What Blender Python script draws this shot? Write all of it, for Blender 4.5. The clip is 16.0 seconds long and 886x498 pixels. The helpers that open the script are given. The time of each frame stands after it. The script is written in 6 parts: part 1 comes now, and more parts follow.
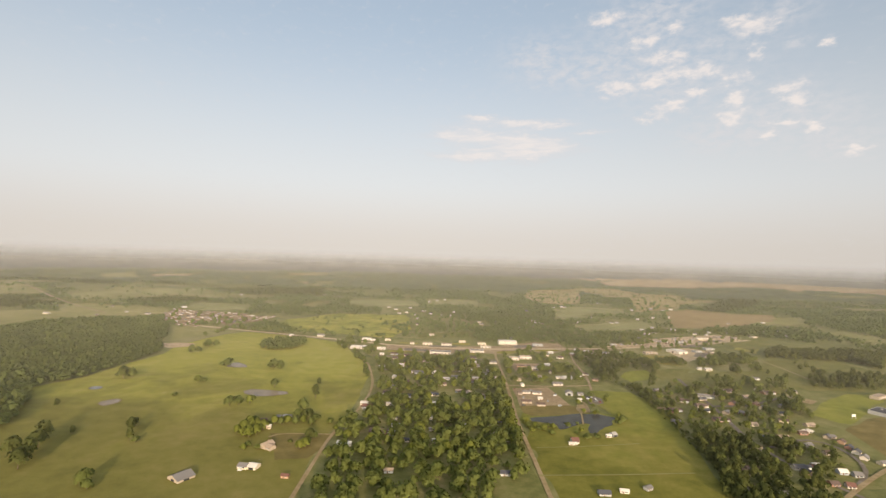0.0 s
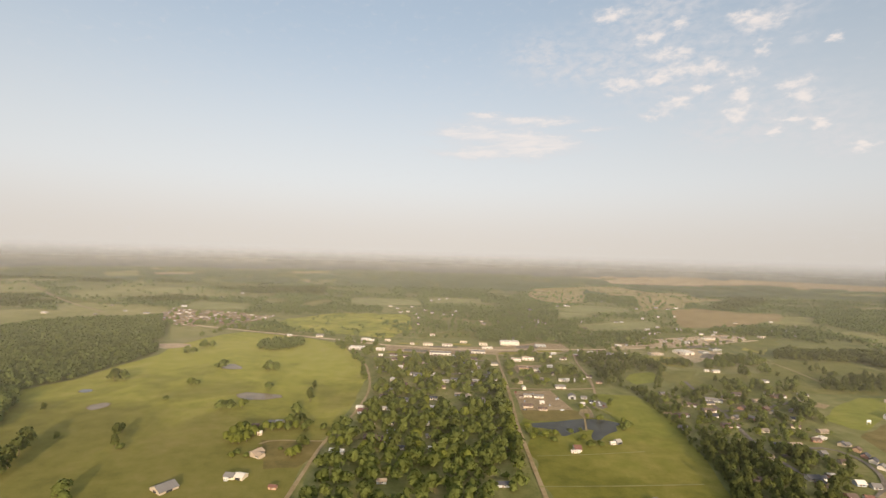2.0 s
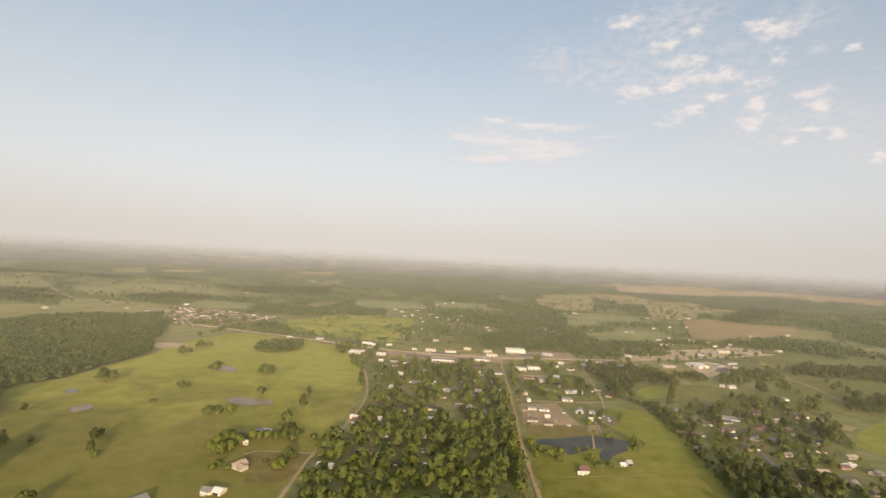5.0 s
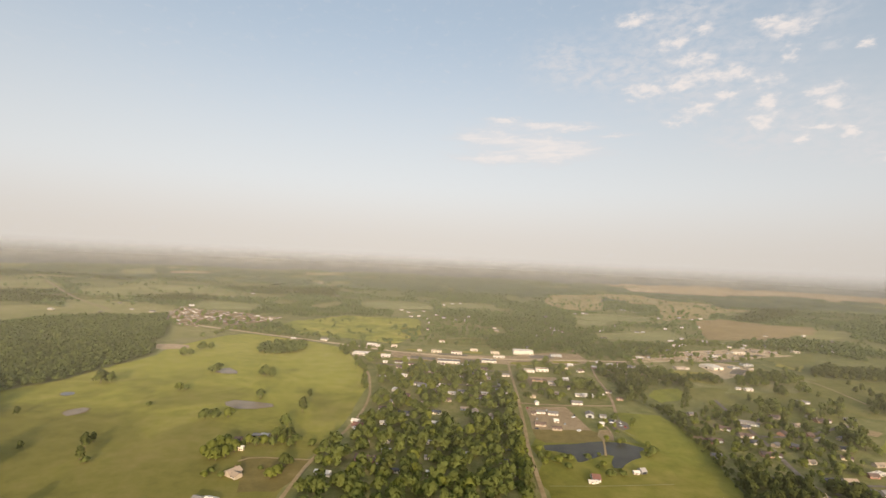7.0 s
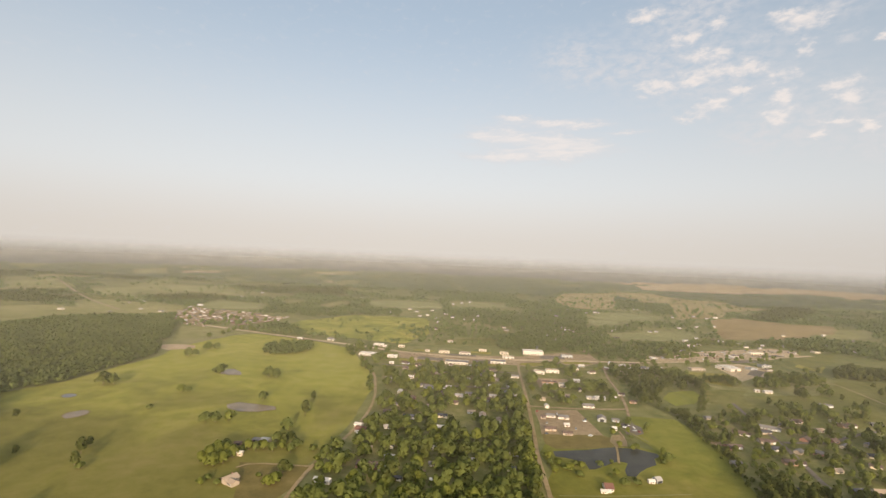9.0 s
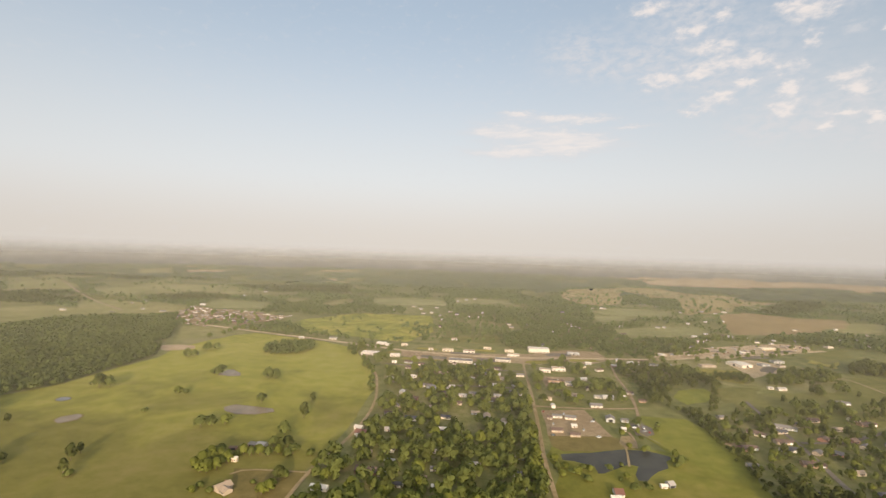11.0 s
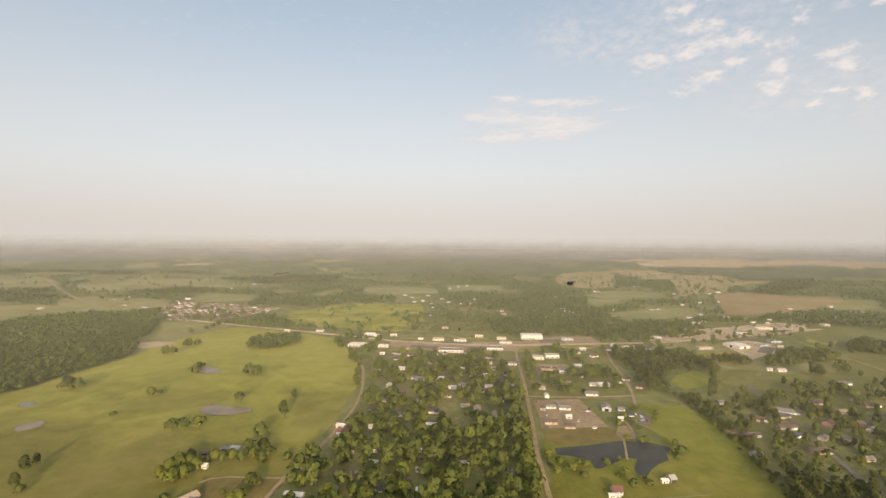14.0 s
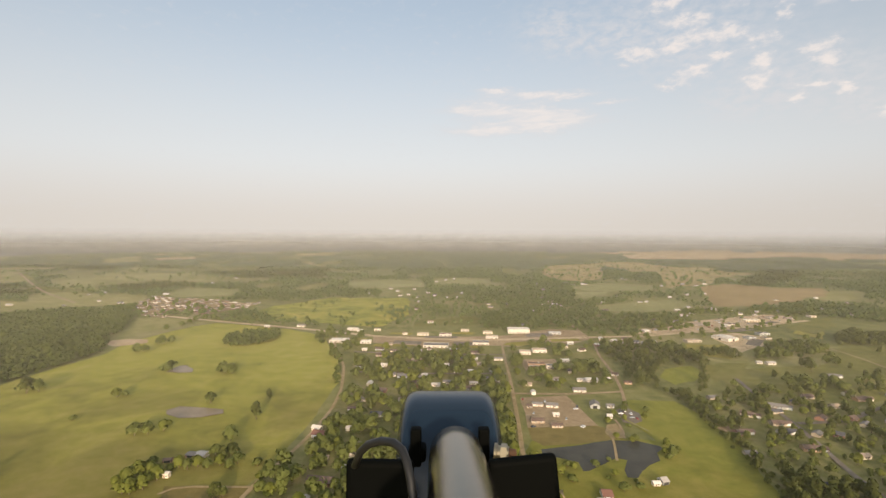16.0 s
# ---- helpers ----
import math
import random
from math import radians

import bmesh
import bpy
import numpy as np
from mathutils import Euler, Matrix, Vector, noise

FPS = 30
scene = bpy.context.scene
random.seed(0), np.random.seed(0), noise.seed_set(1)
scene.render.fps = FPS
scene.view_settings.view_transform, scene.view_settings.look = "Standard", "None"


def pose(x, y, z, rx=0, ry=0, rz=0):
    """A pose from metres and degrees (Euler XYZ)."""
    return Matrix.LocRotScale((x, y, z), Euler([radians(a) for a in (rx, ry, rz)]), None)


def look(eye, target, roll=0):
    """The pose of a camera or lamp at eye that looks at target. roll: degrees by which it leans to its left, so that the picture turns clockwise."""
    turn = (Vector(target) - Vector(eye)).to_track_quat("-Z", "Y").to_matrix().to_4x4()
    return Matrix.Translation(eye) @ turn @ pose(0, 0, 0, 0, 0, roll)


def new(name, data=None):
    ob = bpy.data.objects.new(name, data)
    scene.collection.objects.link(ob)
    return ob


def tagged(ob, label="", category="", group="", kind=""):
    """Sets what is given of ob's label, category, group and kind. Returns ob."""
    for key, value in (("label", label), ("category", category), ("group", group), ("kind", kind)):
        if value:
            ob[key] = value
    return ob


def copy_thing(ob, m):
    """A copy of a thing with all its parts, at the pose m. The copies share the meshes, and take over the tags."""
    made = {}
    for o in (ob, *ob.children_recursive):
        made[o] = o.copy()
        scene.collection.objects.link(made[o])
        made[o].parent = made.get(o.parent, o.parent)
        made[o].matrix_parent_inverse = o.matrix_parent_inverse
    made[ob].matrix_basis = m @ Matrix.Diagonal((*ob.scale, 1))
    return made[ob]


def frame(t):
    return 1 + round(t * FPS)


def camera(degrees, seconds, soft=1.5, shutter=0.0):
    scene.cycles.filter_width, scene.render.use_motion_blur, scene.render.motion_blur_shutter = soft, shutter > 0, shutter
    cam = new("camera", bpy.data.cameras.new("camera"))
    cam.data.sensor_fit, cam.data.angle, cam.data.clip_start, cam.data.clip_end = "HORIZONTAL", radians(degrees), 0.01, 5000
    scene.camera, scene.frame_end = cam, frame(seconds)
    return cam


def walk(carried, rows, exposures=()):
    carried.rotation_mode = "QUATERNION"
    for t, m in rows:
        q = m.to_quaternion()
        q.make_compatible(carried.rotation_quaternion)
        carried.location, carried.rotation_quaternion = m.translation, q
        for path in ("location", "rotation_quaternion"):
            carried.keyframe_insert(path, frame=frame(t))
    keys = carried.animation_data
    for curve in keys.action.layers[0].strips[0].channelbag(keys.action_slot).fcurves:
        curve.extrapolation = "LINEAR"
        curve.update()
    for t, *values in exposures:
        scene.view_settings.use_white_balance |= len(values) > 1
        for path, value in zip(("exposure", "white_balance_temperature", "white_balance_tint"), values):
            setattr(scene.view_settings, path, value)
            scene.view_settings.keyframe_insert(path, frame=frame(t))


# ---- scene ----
# ---- camera ----
cam = camera(86.0, 16.0, soft=1.4)
ROWS = [
    (0.0, 0.04, 0.01, 180.05, 90.74, -1.78, -0.08),
    (0.5, 1.67, 5.39, 182.01, 90.05, -1.76, 0.12),
    (1.0, 3.20, 10.20, 182.85, 90.16, -1.57, 0.32),
    (1.5, 5.05, 14.59, 182.84, 90.62, -1.57, 0.40),
    (2.0, 6.90, 19.05, 182.34, 90.45, -1.72, 0.41),
    (2.5, 8.36, 23.39, 182.19, 90.77, -2.05, 0.41),
    (3.0, 9.90, 27.73, 182.07, 90.80, -2.69, 0.41),
    (3.5, 11.26, 32.34, 181.83, 90.61, -3.01, 0.56),
    (4.0, 12.05, 37.32, 181.91, 90.94, -3.18, 0.77),
    (6.5, 16.77, 63.75, 179.35, 90.73, -2.57, 2.41),
    (7.0, 18.00, 67.98, 178.83, 90.89, -2.75, 2.46),
    (7.5, 19.22, 72.39, 179.16, 90.80, -2.90, 2.52),
    (8.0, 20.31, 76.69, 179.74, 90.74, -2.84, 2.87),
    (8.5, 21.27, 80.78, 179.39, 90.80, -2.63, 3.29),
    (9.0, 22.61, 85.12, 178.99, 90.67, -2.52, 3.73),
    (11.5, 26.50, 107.23, 178.19, 90.24, -1.90, 4.35),
    (12.0, 28.02, 111.90, 177.85, 90.15, -1.98, 4.40),
    (12.5, 29.45, 117.55, 178.06, 89.79, -1.84, 4.11),
    (13.0, 30.89, 123.01, 177.84, 89.57, -1.42, 3.75),
    (13.5, 32.08, 128.17, 177.11, 89.25, -0.93, 3.54),
    (14.0, 33.28, 133.47, 176.96, 88.73, -0.44, 3.53),
    (14.5, 34.54, 138.54, 176.20, 88.50, 0.04, 3.44),
    (15.0, 35.53, 144.64, 176.73, 88.14, 0.26, 3.06),
    (15.5, 36.34, 151.04, 176.26, 88.03, 0.07, 2.48),
    (16.0, 38.29, 157.33, 175.09, 87.91, -0.28, 2.12),
]
EXPOSURE = 0.9
walk(cam, [(t, pose(x, y, z, rx, ry, rz)) for t, x, y, z, rx, ry, rz in ROWS], [(0.0, EXPOSURE), (16.0, EXPOSURE)])

# ---- sky, sun ----
SUN_AZIMUTH, SUN_HEIGHT = 169.0, 13.5   # degrees clockwise from the flight's heading, degrees up
SUN_WAY = Vector((-math.sin(radians(SUN_AZIMUTH)) * math.cos(radians(SUN_HEIGHT)),
                  -math.cos(radians(SUN_AZIMUTH)) * math.cos(radians(SUN_HEIGHT)), -math.sin(radians(SUN_HEIGHT))))
lamp = bpy.data.lights.new("sun", "SUN")
lamp.energy, lamp.angle, lamp.color = 2.45, radians(1.2), (1.0, 0.765, 0.525)
new("sun", lamp).matrix_world = look((0, 0, 0), SUN_WAY)

world = bpy.data.worlds.new("world")
scene.world = world
world.use_nodes = True
wt = world.node_tree
wt.nodes.clear()


def node(tree, kind, **inputs):
    n = tree.nodes.new(kind)
    for key, value in inputs.items():
        n.inputs[int(key[1:]) if key[0] == "i" and key[1:].isdigit() else key].default_value = value
    return n


def calc(tree, op, a, b=0.0, c=None, clamp=False):
    n = tree.nodes.new("ShaderNodeMath")
    n.operation, n.use_clamp = op, clamp
    for i, v in enumerate((a, b, c)):
        if v is None:
            continue
        if hasattr(v, "is_output"):
            tree.links.new(v, n.inputs[i])
        else:
            n.inputs[i].default_value = v
    return n.outputs[0]


def blend(tree, fac, a, b, mode="MIX"):
    n = tree.nodes.new("ShaderNodeMix")
    n.data_type, n.blend_type = "RGBA", mode
    for i, v in ((0, fac), (6, a), (7, b)):
        if hasattr(v, "is_output"):
            tree.links.new(v, n.inputs[i])
        else:
            n.inputs[i].default_value = (*v, 1.0) if isinstance(v, tuple) and len(v) == 3 else v
    return n.outputs[2]


def ramp(tree, value, *stops):
    n = tree.nodes.new("ShaderNodeValToRGB")
    while len(n.color_ramp.elements) < len(stops):
        n.color_ramp.elements.new(0.5)
    for e, (at, col) in zip(n.color_ramp.elements, stops):
        e.position, e.color = at, (*col, 1.0)
    tree.links.new(value, n.inputs[0])
    return n.outputs[0]


def grain(tree, vector, scale, detail=4.0, rough=0.55, skew=0.0):
    n = tree.nodes.new("ShaderNodeTexNoise")
    n.inputs["Scale"].default_value, n.inputs["Detail"].default_value = scale, detail
    n.inputs["Roughness"].default_value, n.inputs["Distortion"].default_value = rough, skew
    if vector is not None:
        tree.links.new(vector, n.inputs["Vector"])
    return n.outputs["Fac"]


def smooth(tree, value, low, high):
    n = tree.nodes.new("ShaderNodeMapRange")
    n.interpolation_type = "SMOOTHSTEP"
    n.inputs["From Min"].default_value, n.inputs["From Max"].default_value = low, high
    tree.links.new(value, n.inputs["Value"])
    return n.outputs["Result"]


sky = wt.nodes.new("ShaderNodeTexSky")
sky.sky_type, sky.sun_disc = "NISHITA", False
sky.sun_elevation, sky.sun_rotation = radians(SUN_HEIGHT), radians(SUN_AZIMUTH)
sky.air_density, sky.dust_density, sky.ozone_density, sky.altitude = 1.0, 2.0, 1.2, 200
SKY_STRENGTH = 0.14
HAZE_TONE = (2.95, 2.93, 2.88)    # the bright summer haze over the horizon, before the strength
VEIL_TONE = (1.71, 1.98, 2.26)    # thin high haze that pales the blue
DUST_TONE = (2.66, 2.42, 2.16)    # thickest haze, right over the horizon
GLOW_TONE = (15.0, 12.9, 10.0)
CLOUD_TONE = (3.42, 3.10, 2.92)
CLOUD_SHADE = (2.78, 2.68, 2.70)
way = wt.nodes.new("ShaderNodeTexCoord").outputs["Generated"]
axes = wt.nodes.new("ShaderNodeSeparateXYZ")
wt.links.new(way, axes.inputs[0])
height = calc(wt, "MULTIPLY", calc(wt, "ARCSINE", axes.outputs[2]), 57.2958)
bearing = calc(wt, "MULTIPLY", calc(wt, "ARCTAN2", axes.outputs[0], axes.outputs[1]), 57.2958)
paled = blend(wt, 0.8, sky.outputs[0], VEIL_TONE)
low = smooth(wt, height, 30.0, 1.0)
hazy = blend(wt, low, paled, HAZE_TONE)
hazy = blend(wt, calc(wt, "MULTIPLY", smooth(wt, height, 9.0, 0.0), 0.95), hazy, DUST_TONE)
# the broad bright glow of haze round the low sun
facing = wt.nodes.new("ShaderNodeVectorMath")
facing.operation = "DOT_PRODUCT"
facing.inputs[1].default_value = -SUN_WAY
wt.links.new(way, facing.inputs[0])
# haze scatters most light straight back from the sun, so the sky is palest opposite to it
opposite = calc(wt, "MAXIMUM", calc(wt, "MULTIPLY", facing.outputs["Value"], -1.0), 0.2)
pale = calc(wt, "ADD", 0.765, calc(wt, "MULTIPLY", opposite, 0.30))
hazy = blend(wt, 1.0, hazy, pale, "MULTIPLY")
glow = calc(wt, "POWER", calc(wt, "MAXIMUM", facing.outputs["Value"], 0.0), 5.0)
hazy = blend(wt, glow, hazy, GLOW_TONE, "ADD")
# clouds: soft banks broken up by two scales of noise, in degrees of bearing and height
cloud_at = wt.nodes.new("ShaderNodeCombineXYZ")
wt.links.new(bearing, cloud_at.inputs[0])
wt.links.new(calc(wt, "MULTIPLY", height, 1.9), cloud_at.inputs[1])
LAYER_CLOUD = [(0.2, 14.4, 1.9, 0.51), (3.7, 14.1, 2.7, 0.64), (8.4, 13.7, 3.3, 0.64), (11.0, 13.2, 2.3, 0.57), (5.1, 11.9, 5.4, 0.65), (10.4, 12.6, 3.9, 0.51), (8.3, 15.6, 4.0, 0.38),
               (4.3, 16.2, 1.7, 0.31), (12.6, 15.2, 1.9, 0.25), (17.4, 14.4, 1.5, 0.24)]
PUFF_CLOUDS = [(32.8, 22.9, 1.7, 0.69), (31.3, 23.8, 1.1, 0.34), (25.6, 24.3, 0.9, 0.41), (22.5, 23.3, 1.6, 0.59), (24.6, 21.4, 1.8, 0.49), (28.1, 19.7, 1.9, 0.54), (31.5, 18.6, 1.2, 0.37), (32.9, 20.5, 0.5, 0.61),
               (35.5, 16.9, 1.3, 0.56), (36.6, 15.8, 0.8, 0.51), (24.9, 19.7, 1.7, 0.5), (23.5, 18.9, 1.1, 0.34), (19.7, 19.0, 1.7, 0.69), (25.2, 16.6, 1.3, 0.57), (23.0, 15.5, 1.0, 0.29), (31.1, 15.0, 1.0, 0.77),
               (31.3, 16.8, 0.7, 0.75), (27.7, 17.6, 0.9, 0.39), (35.5, 13.9, 1.0, 0.31), (34.2, 12.7, 0.6, 0.32), (37.9, 13.0, 0.7, 0.46), (38.8, 20.4, 0.4, 0.28), (18.6, 25.8, 1.6, 0.63), (41.0, 10.7, 0.8, 0.5)]
VEIL_CLOUDS = [(19.0, 21.3, 3.0, 1.24), (14.1, 20.6, 2.9, 0.58), (22.5, 25.2, 3.5, 1.56), (34.9, 23.7, 1.8, 0.85), (29.8, 13.2, 2.3, 1.01), (32.8, 14.2, 2.9, 1.62), (25.4, 19.5, 5.0, 2.2),
               (37.3, 14.1, 2.6, 1.53), (36.3, 20.9, 0.6, 0.29), (29.1, 22.2, 0.9, 0.26), (24.2, 25.8, 2.5, 0.41), (10.8, 22.4, 2.6, 1.44), (39.8, 11.3, 2.0, 1.01)]


def bank(blobs, east, up):
    total = None
    for az, el, wide, tall in blobs:
        u = calc(wt, "MULTIPLY", calc(wt, "SUBTRACT", east, az), 1 / wide)
        v = calc(wt, "MULTIPLY", calc(wt, "SUBTRACT", up, el), 1 / tall)
        d = calc(wt, "ADD", calc(wt, "MULTIPLY", u, u), calc(wt, "MULTIPLY", v, v))
        one = calc(wt, "EXPONENT", calc(wt, "MULTIPLY", d, -0.42))
        total = one if total is None else calc(wt, "ADD", total, calc(wt, "MULTIPLY", one, calc(wt, "SUBTRACT", 1.0, total)))
    return total


def drift(scale, reach, detail, shift):
    """How far the wind has pulled the cloud edges, in degrees."""
    moved = wt.nodes.new("ShaderNodeVectorMath")
    moved.operation = "ADD"
    moved.inputs[1].default_value = (shift, shift * 0.7, 3.1)
    wt.links.new(cloud_at.outputs[0], moved.inputs[0])
    return calc(wt, "MULTIPLY", calc(wt, "SUBTRACT", grain(wt, moved.outputs[0], scale, detail, 0.6), 0.5), reach)


east = calc(wt, "ADD", bearing, drift(0.8, 2.2, 6.0, 0.0))
up = calc(wt, "ADD", height, drift(0.8, 1.5, 6.0, 17.0))
lumps = grain(wt, cloud_at.outputs[0], 0.75, 6.0, 0.56, 0.3)
streak_at = wt.nodes.new("ShaderNodeCombineXYZ")
wt.links.new(calc(wt, "MULTIPLY", bearing, 0.45), streak_at.inputs[0])
wt.links.new(calc(wt, "MULTIPLY", height, 2.4), streak_at.inputs[1])
streaks = grain(wt, streak_at.outputs[0], 0.55, 5.0, 0.55, 0.5)
layer = smooth(wt, calc(wt, "ADD", bank(LAYER_CLOUD, east, up), calc(wt, "MULTIPLY", calc(wt, "SUBTRACT", streaks, 0.5), 1.3)), 0.06, 1.55)
puffs = smooth(wt, calc(wt, "ADD", bank(PUFF_CLOUDS, east, up), calc(wt, "MULTIPLY", calc(wt, "SUBTRACT", lumps, 0.5), 1.7)), 0.0, 1.42)
veils = calc(wt, "MULTIPLY", bank(VEIL_CLOUDS, east, up), smooth(wt, lumps, 0.25, 0.75))
cover = calc(wt, "MAXIMUM", calc(wt, "MULTIPLY", calc(wt, "MAXIMUM", layer, puffs), 0.98), calc(wt, "MULTIPLY", veils, 0.72))
clouded = blend(wt, cover, hazy, blend(wt, smooth(wt, calc(wt, "MAXIMUM", layer, puffs), 0.20, 0.85), CLOUD_SHADE, CLOUD_TONE))
back = node(wt, "ShaderNodeBackground", Strength=SKY_STRENGTH)
wt.links.new(clouded, back.inputs[0])
wt.links.new(back.outputs[0], wt.nodes.new("ShaderNodeOutputWorld").inputs[0])


# ---- materials ----
def material(name, rough=0.9, metal=0.0, spec=0.2):
    m = bpy.data.materials.new(name)
    m.use_nodes = True
    t = m.node_tree
    b = t.nodes["Principled BSDF"]
    b.inputs["Roughness"].default_value, b.inputs["Metallic"].default_value = rough, metal
    b.inputs["Specular IOR Level"].default_value = spec
    return m, t, b


def place(t):
    return t.nodes.new("ShaderNodeNewGeometry").outputs["Position"]


def relief(t, b, value, strength, distance):
    n = t.nodes.new("ShaderNodeBump")
    n.inputs["Strength"].default_value, n.inputs["Distance"].default_value = strength, distance
    t.links.new(value, n.inputs["Height"])
    t.links.new(n.outputs[0], b.inputs["Normal"])


def turf(name, dark, mid, light, big=0.006, small=0.09, stretch=(1, 1, 1)):
    """Grass or crop: broad patches, clumps and fine tufts."""
    m, t, b = material(name, 0.95, 0, 0.1)
    at = t.nodes.new("ShaderNodeMapping")
    at.inputs["Scale"].default_value = stretch
    t.links.new(place(t), at.inputs["Vector"])
    broad = grain(t, at.outputs[0], big, 5, 0.6, 0.6)
    clump = grain(t, at.outputs[0], small, 5, 0.65)
    fine = grain(t, at.outputs[0], 0.9, 3, 0.6)
    mixed = calc(t, "ADD", calc(t, "MULTIPLY", broad, 0.42), calc(t, "ADD", calc(t, "MULTIPLY", clump, 0.42), calc(t, "MULTIPLY", fine, 0.16)))
    t.links.new(ramp(t, mixed, (0.39, dark), (0.5, mid), (0.61, light)), b.inputs["Base Color"])
    relief(t, b, fine, 0.6, 0.5)
    return m


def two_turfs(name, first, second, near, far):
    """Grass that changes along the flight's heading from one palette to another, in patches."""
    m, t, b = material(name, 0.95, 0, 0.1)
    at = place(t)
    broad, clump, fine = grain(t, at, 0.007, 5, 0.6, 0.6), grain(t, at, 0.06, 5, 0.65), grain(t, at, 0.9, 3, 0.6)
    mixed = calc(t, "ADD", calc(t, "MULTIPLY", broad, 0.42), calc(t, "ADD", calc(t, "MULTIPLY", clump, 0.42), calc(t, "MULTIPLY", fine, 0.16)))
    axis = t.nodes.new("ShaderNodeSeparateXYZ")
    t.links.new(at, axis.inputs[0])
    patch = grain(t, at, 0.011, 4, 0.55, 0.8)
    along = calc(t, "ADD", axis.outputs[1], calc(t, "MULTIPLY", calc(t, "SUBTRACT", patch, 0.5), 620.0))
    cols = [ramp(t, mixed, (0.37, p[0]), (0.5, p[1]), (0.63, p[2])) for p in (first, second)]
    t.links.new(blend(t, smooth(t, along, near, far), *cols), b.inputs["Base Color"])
    relief(t, b, fine, 0.6, 0.5)
    return m


def plain(name, colour, rough=0.8, metal=0.0, spec=0.3, vary=0.25, scale=0.7):
    """Painted, built or paved surface with stains and a little difference from piece to piece."""
    m, t, b = material(name, rough, metal, spec)
    stain = grain(t, place(t), scale, 5, 0.65)
    rnd = t.nodes.new("ShaderNodeObjectInfo").outputs["Random"]
    k = calc(t, "ADD", calc(t, "MULTIPLY", stain, vary), calc(t, "MULTIPLY", rnd, vary * 0.5))
    low_c = tuple(c * (1 - vary * 0.8) for c in colour)
    t.links.new(ramp(t, k, (0.1 * vary, low_c), (1.0 * vary, colour)), b.inputs["Base Color"])
    return m


def foliage(name, dark, light, spread=0.06):
    m, t, b = material(name, 0.75, 0, 0.15)
    geo = t.nodes.new("ShaderNodeNewGeometry")
    rnd = t.nodes.new("ShaderNodeObjectInfo").outputs["Random"]
    tree_tone = grain(t, geo.outputs["Position"], spread, 3, 0.7)
    k = calc(t, "ADD", calc(t, "MULTIPLY", geo.outputs["Random Per Island"], 0.16), calc(t, "ADD", calc(t, "MULTIPLY", tree_tone, 0.90), calc(t, "MULTIPLY", rnd, 0.2)))
    col = ramp(t, k, (0.25, dark), (0.95, light))
    t.links.new(col, b.inputs["Base Color"])
    thin = t.nodes.new("ShaderNodeBsdfTranslucent")
    t.links.new(col, thin.inputs[0])
    mix = node(t, "ShaderNodeMixShader", i0=0.45)
    t.links.new(b.outputs[0], mix.inputs[1])
    t.links.new(thin.outputs[0], mix.inputs[2])
    t.links.new(mix.outputs[0], t.nodes["Material Output"].inputs[0])
    return m


LAND = turf("rough_land", (0.118, 0.127, 0.044), (0.188, 0.184, 0.066), (0.276, 0.240, 0.112), 0.0035, 0.05)
YARD = turf("yard_grass", (0.130, 0.135, 0.043), (0.184, 0.177, 0.062), (0.255, 0.214, 0.102), 0.02, 0.12)
# far palette: yellower grass, lightened for haze; near palette darkened for lens falloff
PASTURE = two_turfs("pasture_grass_hazed_far", ((0.134, 0.126, 0.034), (0.183, 0.166, 0.043), (0.230, 0.194, 0.064)), ((0.222, 0.220, 0.043), (0.302, 0.284, 0.056), (0.362, 0.320, 0.092)), 430.0, 780.0)
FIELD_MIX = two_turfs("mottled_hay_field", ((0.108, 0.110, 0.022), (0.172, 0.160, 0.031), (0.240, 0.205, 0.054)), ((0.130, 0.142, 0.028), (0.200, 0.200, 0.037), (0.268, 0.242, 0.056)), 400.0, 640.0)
# distance haze is put into this colour: grey instead of woodland green
FAR_HAZED = turf("far_country_haze_grey", (0.112, 0.117, 0.108), (0.144, 0.148, 0.134), (0.190, 0.186, 0.158), 0.0030, 0.010)
SCRUB = turf("scrub_meadow", (0.140, 0.158, 0.036), (0.268, 0.262, 0.052), (0.400, 0.340, 0.086), 0.012, 0.06)
DRY_GRASS = turf("dry_brown_grass", (0.140, 0.116, 0.042), (0.185, 0.146, 0.052), (0.235, 0.180, 0.070), 0.02, 0.09)
MOWN = turf("mown_green", (0.176, 0.186, 0.036), (0.222, 0.224, 0.044), (0.265, 0.252, 0.058), 0.02, 0.08)
PALE_LOT = turf("pale_lot", (0.30, 0.228, 0.130), (0.45, 0.345, 0.215), (0.57, 0.445, 0.30), 0.03, 0.2)
MEADOW = turf("meadow_grass", (0.118, 0.126, 0.035), (0.170, 0.164, 0.049), (0.225, 0.196, 0.072), 0.010, 0.08)
HAY = turf("hay_meadow", (0.194, 0.176, 0.044), (0.264, 0.229, 0.053), (0.308, 0.255, 0.079), 0.010, 0.06)
STUBBLE = turf("dry_stubble", (0.30, 0.22, 0.12), (0.39, 0.29, 0.17), (0.47, 0.35, 0.21), 0.006, 0.05)
PLOUGHED = turf("ploughed_soil", (0.24, 0.174, 0.080), (0.30, 0.218, 0.102), (0.35, 0.258, 0.132), 0.006, 0.05)
PALE_GREEN = turf("pale_green_field", (0.185, 0.185, 0.075), (0.24, 0.232, 0.095), (0.29, 0.27, 0.12), 0.008, 0.07)
TAN_FIELD = turf("tan_field", (0.235, 0.190, 0.076), (0.315, 0.252, 0.108), (0.385, 0.305, 0.145), 0.008, 0.05)
